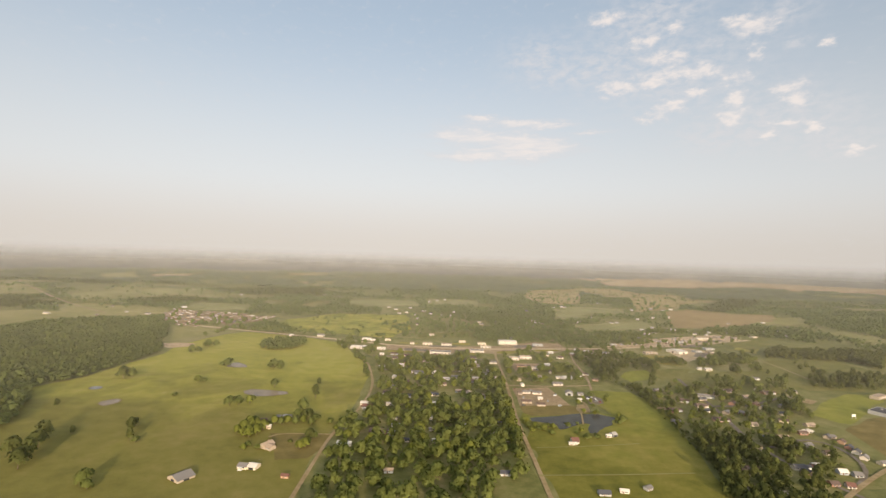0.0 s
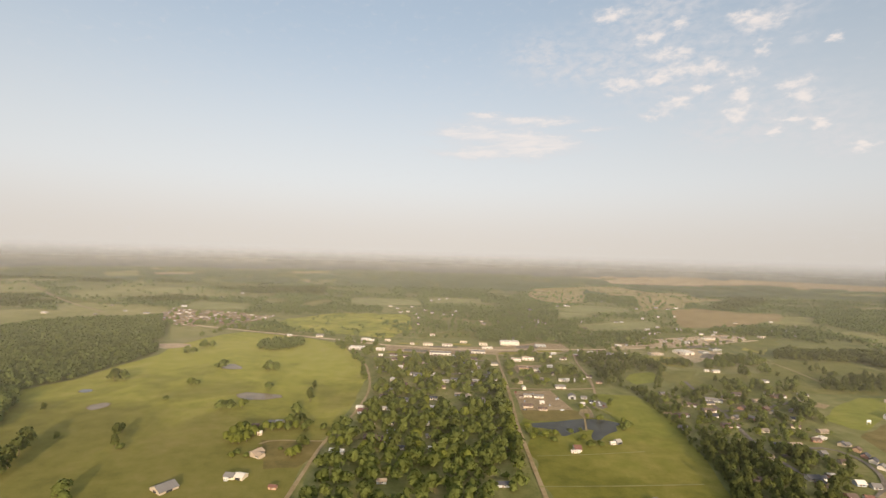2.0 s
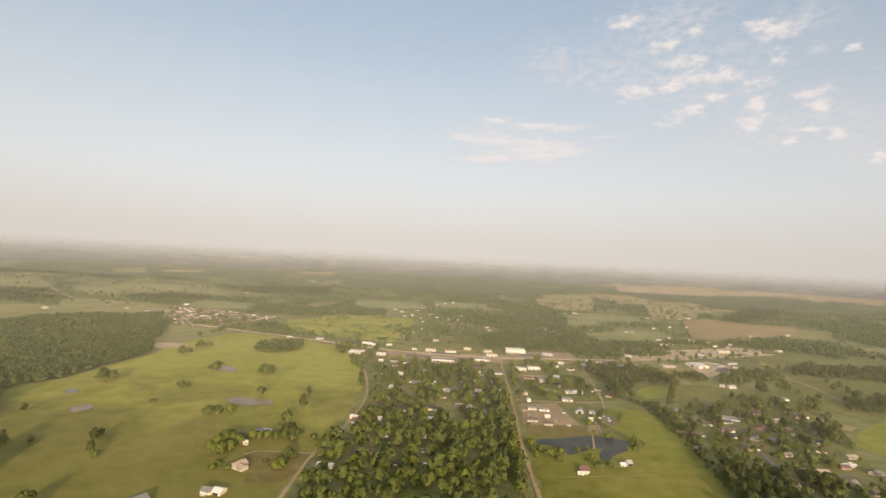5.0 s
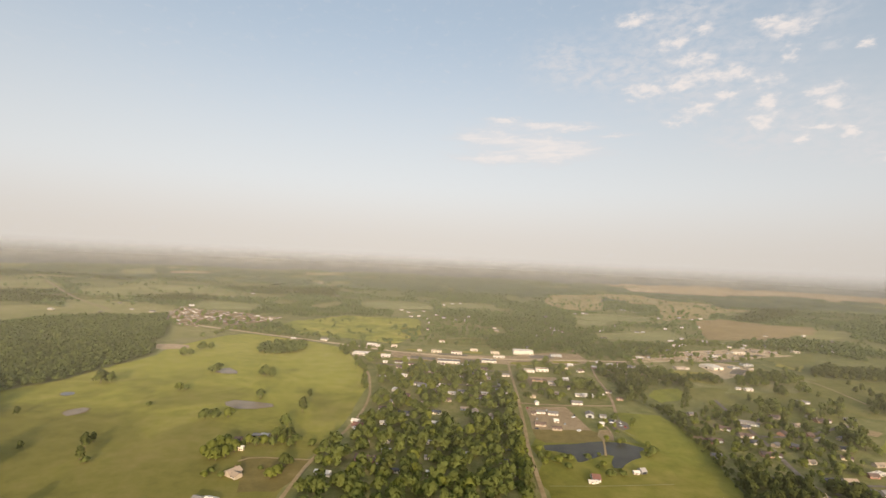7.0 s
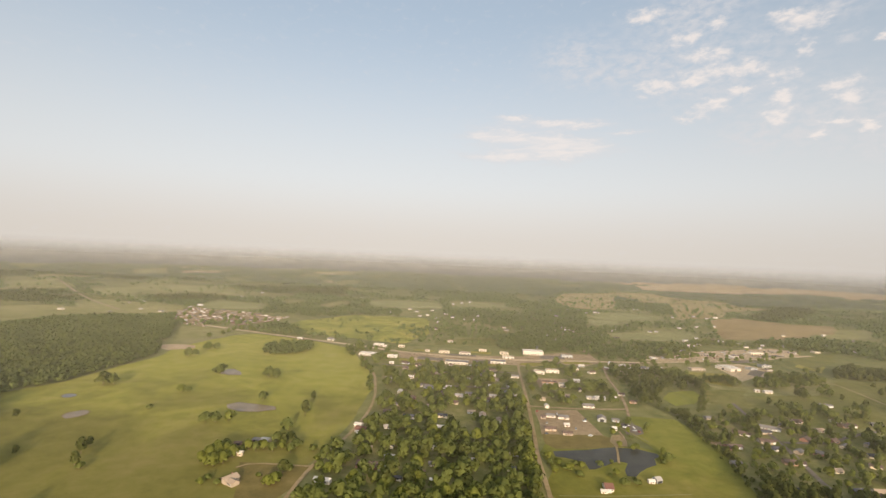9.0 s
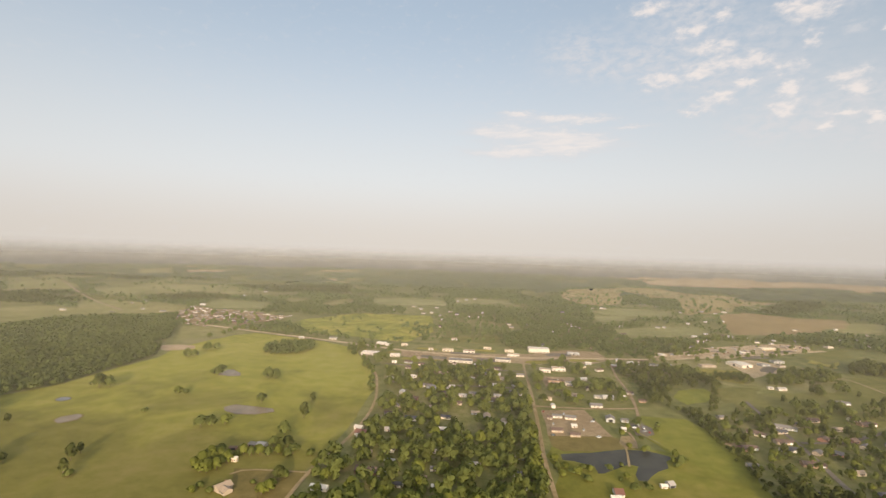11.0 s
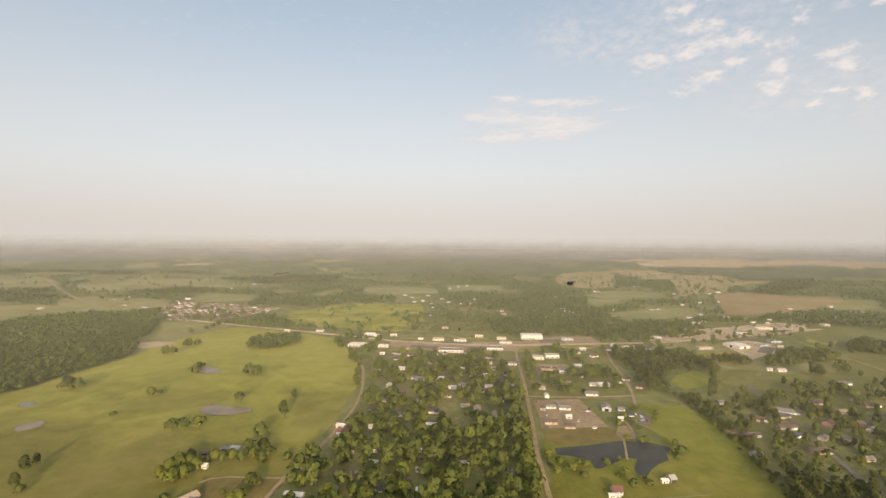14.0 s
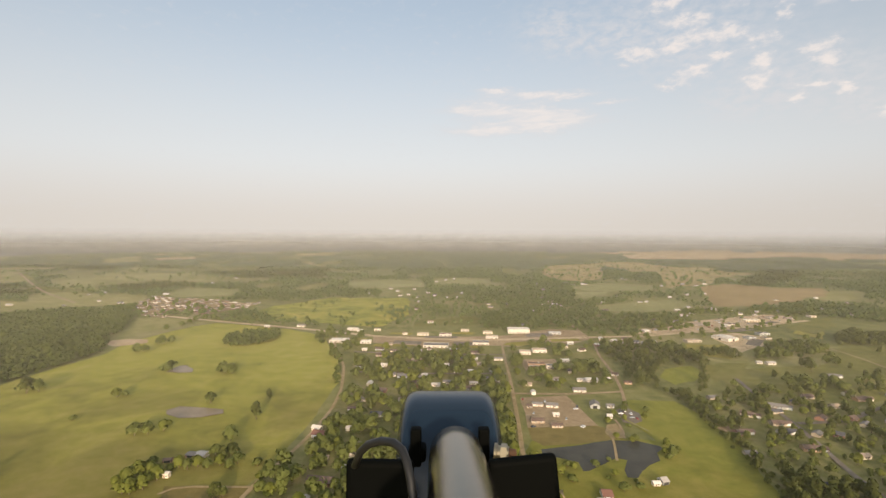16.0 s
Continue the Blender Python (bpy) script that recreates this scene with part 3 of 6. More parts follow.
sheet("field", [(-163, 468), (-103, 468), (-104, 436), (-111, 413), (-138, 409), (-146, 435)], 0.05, DRY_GRASS, "dry brownish paddock beside the farmhouse", "field", 3.0)


def pond(poly, words, mat, bank, z=0.09):
    sheet("bank", [(x + (x - sum(p[0] for p in poly) / len(poly)) * 0.08, y + (y - sum(p[1] for p in poly) / len(poly)) * 0.08) for x, y in poly], z - 0.01, bank, "trodden earthy bank round a pond", "bank", 2.0)
    sheet("water", poly, z, mat, words, "pond", 4.0)


def oval(cx, cy, rx, ry, n=14):
    return [(cx + rx * math.cos(a) * (0.85 + 0.3 * value_noise(a * 9, cx, 5)), cy + ry * math.sin(a) * (0.85 + 0.3 * value_noise(a * 9, cy, 5))) for a in np.linspace(0, 2 * math.pi, n, endpoint=False)]


pond(POND_EAST, "still grey-blue pond with a grassy spit", CLEAR_WATER, FIELD_MIX)
pond(oval(-374, 546, 13, 12), "small muddy farm pond in the pasture", MUDDY_WATER, DRY_GRASS)
pond(oval(-431, 600, 8, 7), "small grey farm pond near the woods", GREY_WATER, DRY_GRASS)
pond([(-244, 604), (-236, 614), (-214, 611), (-194, 606), (-190, 596), (-204, 588), (-222, 586), (-238, 594)], "muddy brown cattle pond in the pasture", MUDDY_WATER, DRY_GRASS)
pond([(-322, 752), (-316, 756), (-300, 738), (-292, 724), (-308, 722), (-322, 728)], "small pond below a clump of trees", MUDDY_WATER, DRY_GRASS)

strip("road", [(-560, 1098), (-419, 1048), (-262, 997), (-97, 938), (7, 920), (108, 925), (219, 945), (342, 965), (466, 1010), (735, 1130)], 12, 0.12, PALE_LOT, "pale worn two-lane highway through the town")
strip("road", [(84, -200), (87, 300), (88, 523), (92, 581), (98, 706), (102, 867), (108, 921)], 3.9, 0.12, DIRT, "pale straight town street")
strip("road", [(-104, -200), (-104, 457), (-101, 488), (-93, 523), (-88, 567), (-87, 621), (-92, 672), (-112, 765), (-150, 860), (-172, 950)], 3.5, 0.1, DIRT, "narrow pale lane along the pasture fence")
strip("road", [(-161, 458), (-161, 471), (-147, 469), (-125, 468), (-103, 470)], 2.6, 0.1, DIRT, "bare earth farm drive", "track")
strip("road", [(250, 1330), (236, 1187), (250, 1000), (250, 912), (235, 831), (228, 740), (215, 670), (206, 640)], 3.6, 0.1, GRAVEL, "grey side street under trees")
strip("road", [(96, 668), (155, 668), (217, 680)], 5, 0.13, GRAVEL, "short gravel cross street")
strip("road", [(96, 740), (0, 735), (-88, 738)], 5, 0.1, ASPHALT, "shaded back street")
strip("road", [(100, 830), (0, 828), (-115, 835)], 5, 0.1, ASPHALT, "shaded back street")
strip("road", [(370, 735), (355, 660), (349, 621), (341, 576), (329, 529), (320, 492), (318, 440), (330, 385), (352, 330)], 4.6, 0.1, ASPHALT, "grey curving estate road")
strip("road", [(349, 600), (400, 606), (450, 640), (500, 660)], 5, 0.12, ASPHALT, "grey estate side road")
strip("road", [(329, 470), (385, 500), (400, 490), (402, 460), (384, 420), (350, 395)], 3.8, 0.12, ASPHALT, "grey loop road past new houses")
strip("road", [(640, 560), (520, 490), (450, 452), (408, 430), (362, 401), (322, 373), (250, 320)], 4.2, 0.14, DIRT, "pale road beside the dry field")
strip("road", [(86, 395), (150, 400), (222, 408)], 1.8, 0.08, FALLOW, "faint mown track across the hay field", "track")
strip("road", [(95, 452), (140, 458), (200, 470)], 1.5, 0.08, FALLOW, "worn track below the pond", "track")
strip("road", [(-2300, 2560), (-1846, 2102), (-1262, 1559), (-1077, 1401), (-883, 1256)], 6, 0.14, GRAVEL, "distant pale country road")
strip("road", [(575, 950), (596, 914), (601, 892), (602, 861), (597, 818), (590, 760)], 3.2, 0.12, DIRT, "pale earth track across the meadow", "track")
strip("road", [(170, 567), (167, 547), (159, 519)], 2.0, 0.12, DIRT, "reddish causeway across the pond", "track")
strip("road", [(183, 600), (185, 586), (183, 572), (178, 559)], 2.2, 0.2, GRAVEL, "pale drive curving down to the causeway", "track")
strip("road", [(175, 640), (205, 575)], 2.5, 0.07, FALLOW, "worn path over the dam", "track")

# the far patchwork: long low fields, most of them to the west and far east
FAR_FIELDS = []
SMALL_FIELDS = [THIN_STRIP, WEST_TAN, WEST_STRAW, WEST_STRIP, MID_STRIP, MID_PATCH, MID_OLIVE, HOUSE_GLADE, FAR_STRIP, EAST_STRAW, EAST_PALE, EAST_NEAR, EAST_OLIVE, EAST_PLAIN]
WEST_WOODS = [[(-1593, 1555), (-1486, 1605), (-1370, 1569), (-1253, 1537), (-1103, 1420), (-1117, 1325), (-1123, 1282), (-1227, 1232)],
              [(-1074, 1614), (-957, 1708), (-829, 1698), (-775, 1582), (-830, 1476), (-962, 1475)],
              [(-2446, 2364), (-2167, 2459), (-1847, 2449), (-1643, 2602), (-1206, 2498), (-1088, 2247), (-1336, 2271), (-1555, 2426), (-1509, 2165), (-1908, 2183), (-2071, 2025)],
              [(-1026, 2059), (-824, 2164), (-557, 2304), (-469, 1897), (-737, 1852)]]
DARK_WOOD = [(1115, 3179), (1672, 3269), (2248, 3361), (1397, 2084), (1051, 1734), (963, 1734), (1023, 1871), (1371, 2281), (1272, 2499), (1077, 2665)]
fr = random.Random(17)
for _ in range(400):
    x, y = fr.uniform(-3600, 3600), fr.uniform(1450, 4050)
    w, d = fr.uniform(150, 420) * (0.6 + y / 3000), fr.uniform(60, 150) * (0.4 + y / 2200)
    if len(FAR_FIELDS) >= 44 or abs(math.atan2(x, y)) > 0.85 or math.hypot(x, y) > 4100:
        continue
    if -700 < x < 1300 or x > 0 and fr.random() < 0.5:
        continue
    if inside(np.array([x]), np.array([y]), DARK_WOOD)[0]:
        continue
    if any(abs(x - p) < (w + q) * 0.55 and abs(y - s) < (d + u) * 0.55 for p, s, q, u in FAR_FIELDS):
        continue
    named = [WEST_FAR, WEST_NEAR, VILLAGE_GREEN, VILLAGE, MID_GLADE, LIGHT_FIELD, STRAW_FIELD, EAST_GREEN, PLOUGH, FAR_TAN, YELLOW] + SMALL_FIELDS
    px = np.array([x - w / 2, x + w / 2, x, x - w / 2, x + w / 2]); py = np.array([y - d / 2, y - d / 2, y, y + d / 2, y + d / 2])
    if any(inside(px, py, poly).any() for poly in named):
        continue
    FAR_FIELDS.append((x, y, w, d))
FAR_POLYS = []
for x, y, w, d in FAR_FIELDS:
    lean = fr.uniform(-0.25, 0.25) * w
    poly = [(x - w / 2, y - d / 2 + lean * 0.3), (x + w / 2 * fr.uniform(0.7, 1.0), y - d / 2), (x + w / 2, y + d / 2 + lean * 0.3), (x - w / 2 * fr.uniform(0.6, 1.0) + lean * 0.3, y + d / 2)]
    FAR_POLYS.append(poly)
    pick = fr.random()
    mat, words = (FALLOW, "distant dry olive pasture") if pick < 0.45 else (MEADOW, "distant green field") if pick < 0.85 else (TAN_FIELD, "distant tan stubble field")
    sheet("field", poly, 0.05, mat, words + " between tree lines", "field", 18.0)

# ---- distance: ridge and haze ----
ridge_v, ridge_f, plain_f = [], [], []
angles = np.linspace(-78, 78, 469)
RISE = (0.0, 0.06, 0.12, 0.18, 0.24, 0.30, 0.42, 0.60, 0.80, 1.0)
for i, a in enumerate(angles):
    s, c = math.sin(radians(a)), math.cos(radians(a))
    top = np.interp(a, (-47, -34, -26, -16, -6, 4, 14, 20, 25, 30, 37), (164, 170, 168, 158, 150, 152, 152, 152, 150, 150, 150)) - 7 + 9 * value_noise(a, 3.0, 5) + 4 * value_noise(a, 9.0, 1.6)
    tan_to = np.interp(a, (12, 20, 27, 40), (0.0, 0.13, 0.26, 0.28)) + 0.09 * (value_noise(a, 5.0, 3.0) - 0.5)
    for k, up in enumerate(RISE):
        r = 4250 + 640 * k / 9
        ridge_v.append((r * s, r * c, top * up))
    if i:
        for k in range(9):
            p, q = (i - 1) * 10 + k, i * 10 + k
            (plain_f if RISE[k + 1] < tan_to and k < 8 else ridge_f).append((p, q, q + 1, p + 1))


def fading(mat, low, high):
    """Haze imitated by transparency: the far rise dissolves into the sky behind it towards its top."""
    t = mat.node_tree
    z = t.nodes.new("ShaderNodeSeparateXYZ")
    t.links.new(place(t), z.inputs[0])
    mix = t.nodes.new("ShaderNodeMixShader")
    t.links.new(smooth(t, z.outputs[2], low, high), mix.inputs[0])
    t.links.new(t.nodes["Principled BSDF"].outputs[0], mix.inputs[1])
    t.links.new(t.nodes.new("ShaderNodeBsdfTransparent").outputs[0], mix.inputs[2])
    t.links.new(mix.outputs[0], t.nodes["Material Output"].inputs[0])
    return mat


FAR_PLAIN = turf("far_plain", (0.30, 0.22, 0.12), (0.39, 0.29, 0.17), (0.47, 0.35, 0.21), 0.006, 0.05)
fading(FAR_HAZED, 25.0, 168.0)
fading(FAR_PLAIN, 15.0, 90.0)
tagged(new("backdrop", mesh_of("ridge", ridge_v, ridge_f, FAR_HAZED)), "low wooded rise along the horizon, greyed and faded for haze", "hills", kind="structure")
tagged(new("backdrop", mesh_of("plain", ridge_v, plain_f, FAR_PLAIN)), "far tan stubble slope, made see-through upwards for haze", "hills", kind="structure")


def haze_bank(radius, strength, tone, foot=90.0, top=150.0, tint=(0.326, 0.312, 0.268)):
    """An added curtain that imitates summer haze: white, thin, lit by sun and sky, thickest at the height of the air
    layer.
    """
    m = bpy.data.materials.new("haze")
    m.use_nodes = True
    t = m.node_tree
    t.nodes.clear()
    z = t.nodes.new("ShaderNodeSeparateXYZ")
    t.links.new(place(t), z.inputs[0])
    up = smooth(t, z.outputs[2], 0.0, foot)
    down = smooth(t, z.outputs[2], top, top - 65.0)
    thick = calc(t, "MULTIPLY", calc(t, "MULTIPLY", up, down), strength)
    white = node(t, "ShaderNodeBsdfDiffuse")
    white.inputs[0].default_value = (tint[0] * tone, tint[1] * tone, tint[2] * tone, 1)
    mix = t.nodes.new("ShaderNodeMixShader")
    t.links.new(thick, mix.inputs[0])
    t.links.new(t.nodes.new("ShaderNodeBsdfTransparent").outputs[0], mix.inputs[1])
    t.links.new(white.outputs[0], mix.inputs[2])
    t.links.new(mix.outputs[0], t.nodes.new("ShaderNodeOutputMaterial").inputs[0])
    v, f = [], []
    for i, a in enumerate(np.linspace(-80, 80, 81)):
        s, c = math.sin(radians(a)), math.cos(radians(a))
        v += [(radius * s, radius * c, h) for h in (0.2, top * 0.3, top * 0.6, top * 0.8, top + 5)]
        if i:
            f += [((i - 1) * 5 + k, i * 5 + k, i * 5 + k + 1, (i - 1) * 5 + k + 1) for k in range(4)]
    return tagged(new("backdrop", mesh_of("haze", v, f, m)), "thin pale see-through curtain imitating summer haze", "haze", kind="structure")


# see-through sheets added one behind another, so that distance pales as in haze
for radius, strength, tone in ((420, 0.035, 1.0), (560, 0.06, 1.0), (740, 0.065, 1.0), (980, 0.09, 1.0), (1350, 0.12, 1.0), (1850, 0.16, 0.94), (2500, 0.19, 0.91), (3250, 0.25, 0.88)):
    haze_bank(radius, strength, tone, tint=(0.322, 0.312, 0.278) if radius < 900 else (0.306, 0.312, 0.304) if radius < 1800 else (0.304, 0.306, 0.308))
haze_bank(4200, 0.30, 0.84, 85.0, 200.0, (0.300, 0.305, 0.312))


# ---- trees ----
def crown(seed, tall, wide, base, leaves, leaf, lobes=7):
    """Leaf clumps on several lobes round the upper trunk: uneven outline, gaps between the lobes."""
    r = np.random.default_rng(seed)
    mid = (tall + base) / 2
    c = np.stack([r.normal(0, wide * 0.15, lobes), r.normal(0, wide * 0.15, lobes), mid + r.uniform(-0.24, 0.24, lobes) * (tall - base)], 1)
    c[0] = (0, 0, tall - wide * 0.25)
    size = r.uniform(0.27, 0.41, lobes) * wide
    which = r.integers(0, lobes, leaves)
    d = r.normal(size=(leaves, 3))
    d /= np.linalg.norm(d, axis=1)[:, None]
    d[:, 2] = np.where(d[:, 2] < -0.4, -d[:, 2], d[:, 2])
    at = c[which] + d * size[which][:, None] * r.uniform(0.84, 1.08, leaves)[:, None] * np.array([1, 1, 0.85])
    face = d + r.normal(0, 0.75, (leaves, 3))
    face /= np.linalg.norm(face, axis=1)[:, None]
    face *= np.where((face * d).sum(1) < 0, -1.0, 1.0)[:, None]
    bulge = at - np.array([0, 0, base + (tall - base) * 0.3])
    bulge /= np.linalg.norm(bulge, axis=1)[:, None] + 1e-6
    soft = d * 0.32 + bulge * 1.0 + face * 0.12 + np.array([0, 0, 0.25])
    soft /= np.linalg.norm(soft, axis=1)[:, None]
    u = np.cross(face, r.normal(size=(leaves, 3)))
    u /= np.linalg.norm(u, axis=1)[:, None]
    v = np.cross(face, u)
    s = (leaf * r.uniform(0.6, 1.3, leaves))[:, None]
    k = r.uniform(0.55, 1.0, (leaves, 4, 1))
    corners = np.stack([at + u * s, at + v * s, at - u * s, at - v * s], 1)
    corners = at[:, None] + (corners - at[:, None]) * k
    return corners.reshape(-1, 3), soft


def trunk(tall, seed, thick=0.28):
    r = random.Random(seed)
    bm = bmesh.new()

    def limb(a, b, ra, rb):
        d = (b - a).normalized()
        u = d.cross(Vector((0.3, 0.7, 0.2))).normalized()
        w = d.cross(u)
        ring = [[bm.verts.new(p + (u * math.cos(t) + w * math.sin(t)) * q) for t in (0, 1.257, 2.513, 3.77, 5.027)] for p, q in ((a, ra), (b, rb))]
        for k in range(5):
            bm.faces.new((ring[0][k], ring[0][(k + 1) % 5], ring[1][(k + 1) % 5], ring[1][k]))
        bm.faces.new(ring[1])
    fork = Vector((r.uniform(-0.3, 0.3), r.uniform(-0.3, 0.3), tall * 0.45))
    limb(Vector((0, 0, -0.1)), fork, thick, thick * 0.7)
    limb(fork, Vector((fork.x * 2, fork.y * 2, tall * 0.82)), thick * 0.7, thick * 0.2)
    for k in range(4):
        t = k * 1.6 + r.uniform(0, 0.8)
        limb(fork * r.uniform(0.75, 1.1), Vector((math.cos(t) * tall * 0.24, math.sin(t) * tall * 0.24, tall * r.uniform(0.6, 0.75))), thick * 0.4, thick * 0.1)
    return bm


def crown_mesh(made, mat):
    return quads_mesh("crown", made[0], mat, 4, made[1])


KINDS = [(13.5, 10.8, 1.6), (11.5, 10.0, 1.4), (15.5, 11.2, 2.2), (9.6, 7.6, 1.0), (14.0, 7.6, 1.6), (6.5, 7.0, 0.6)]
TREE_LABELS = ("broad leafy green oak tree", "round leafy shade tree", "tall full-crowned hardwood tree", "small leafy yard tree", "narrow upright leafy tree", "low spreading bushy tree")
MODELS = []
for i, (tall, wide, base) in enumerate(KINDS):
    root = tagged(new("tree"), TREE_LABELS[i] + " standing in grass", "tree")
    part("trunk", trunk(tall, i), BARK, root)
    part("crown", crown_mesh(crown(20 + i, tall, wide, base, 420, 1.3, 9), (LEAF, LEAF, LEAF_DARK, LEAF_LIGHT, LEAF_DARK, LEAF)[i]), None, root)
    MODELS.append(root)
used_models = set()


def tree(x, y, kind=None, size=1.0, group="", label=""):
    kind = int(rng.integers(0, 6)) if kind is None else kind
    m = pose(x, y, 0, 0, 0, float(rng.uniform(0, 360))) @ Matrix.Diagonal((size, size, size * float(rng.uniform(0.9, 1.1)), 1))
    if kind in used_models:
        ob = copy_thing(MODELS[kind], m)
        ob.matrix_basis = m
    else:
        ob = MODELS[kind]
        used_models.add(kind)
        ob.matrix_basis = m
    return tagged(ob, label, "", group)


LEVELS = {"near": (50, 258, 1.4, 8), "mid": (70, 100, 2.1, 6), "far": (90, 40, 2.8, 7), "speck": (110, 14, 3.6, 5)}     # seed, leaves, leaf size, lobes
TEMPLATES = {name: [crown(seed + i, t, w, b, leaves, leaf, lobes) for i, (t, w, b) in enumerate(KINDS)] for name, (seed, leaves, leaf, lobes) in LEVELS.items()}
HOUSE_SPOTS = []     # x, y, clear radius: filled by the building lists below, which stand earlier than the trees


def open_view(px, py, polys):
    """Where trees may stand: neither in a field nor so close before it that their crowns would hide it."""
    ok = np.ones(np.shape(px), bool)
    for poly in polys:
        for k in (1.0, 1.025, 1.05):
            ok &= ~inside(px * k, py * k, poly)
    return ok


def scatter(poly, gap, seed, keep=1.0, clear=True, patch=0.0):
    """Jittered places inside a polygon, off houses and streets."""
    r = np.random.default_rng(seed)
    xs, ys = [p[0] for p in poly], [p[1] for p in poly]
    gap *= 0.86 if gap < 20 else 1.0
    gx, gy = np.meshgrid(np.arange(min(xs), max(xs), gap), np.arange(min(ys), max(ys), gap))
    gx, gy = gx.ravel(), gy.ravel()
    gx, gy = gx + r.uniform(-0.7, 0.7, len(gx)) * gap, gy + r.uniform(-0.7, 0.7, len(gy)) * gap
    ok = inside(gx, gy, poly) & (r.random(len(gx)) < keep)
    if patch:
        ok &= fbm(gx, gy, 70, seed) > patch
    if clear:
        ok &= open_view(gx, gy, [EAST_GREEN, EAST_NEAR, EAST_PALE, TOWN_GLADE, EAST_LOT, NORTH_APRON, CORNER_LOT, WOOD_GLADE, WOOD_LAWN, CORNER_SHOPS])
        for poly in SHOP_FRONTS:
            for k in (1.0, 1.015, 1.03, 1.045, 1.06):
                ok &= ~inside(gx * k, gy * k, poly)
        for k in (1.0, 1.012, 1.025, 1.038):
            ok &= ~inside(gx * k, gy * k, APRON)
        for x, y, d in HOUSE_SPOTS:
            ok &= (np.abs(gx - x) > d) | (np.abs(gy - y + 2) > d * 0.8)
        for line, w in CLEAR_LINES:
            for (x0, y0), (x1, y1) in zip(line, line[1:]):
                l2 = (x1 - x0) ** 2 + (y1 - y0) ** 2
                k = np.clip(((gx - x0) * (x1 - x0) + (gy - y0) * (y1 - y0)) / l2, 0, 1)
                ok &= np.hypot(gx - x0 - k * (x1 - x0), gy - y0 - k * (y1 - y0)) > w
    return np.stack([gx[ok], gy[ok]], 1)


def wood(spots, level, seed, label, mat=None, low=0.7, high=1.15, kinds=(0, 1, 2, 3, 4, 5)):
    r = np.random.default_rng(seed)
    made, facing_out = [], []
    for x, y in spots:
        t, out = TEMPLATES[level][kinds[r.integers(0, len(kinds))]]
        a, s = r.uniform(0, 6.28), r.uniform(low, high)
        ca, sa = math.cos(a) * s, math.sin(a) * s
        made.append(np.stack([t[:, 0] * ca - t[:, 1] * sa + x, t[:, 0] * sa + t[:, 1] * ca + y, t[:, 2] * s * r.uniform(0.85, 1.15)], 1))
        facing_out.append(np.stack([(out[:, 0] * ca - out[:, 1] * sa) / s, (out[:, 0] * sa + out[:, 1] * ca) / s, out[:, 2]], 1))
    if not made:
        return None
    return tagged(new("wood", quads_mesh("wood", np.concatenate(made), mat or LEAF, 4, np.concatenate(facing_out))), label, "trees", kind="stuff")


CLEAR_LINES = [([(87, 300), (88, 523), (92, 581), (98, 706), (102, 867), (108, 921)], 6), ([(-104, 250), (-104, 457), (-93, 523), (-88, 567), (-87, 621), (-92, 672), (-112, 765)], 5.5),
               ([(355, 660), (341, 576), (320, 492), (318, 440)], 6), ([(250, 1000), (250, 912), (235, 831), (228, 740), (215, 670)], 6), ([(96, 668), (217, 680)], 6),
               ([(-262, 997), (-97, 938), (108, 925), (342, 965), (466, 1010), (700, 1115)], 10), ([(640, 560), (450, 452), (322, 373)], 9), ([(385, 500), (402, 460), (384, 420)], 9), ([(-1846, 2102), (-1262, 1559), (-1077, 1401), (-883, 1256)], 16), ([(596, 914), (601, 892), (602, 861), (597, 818)], 7)]


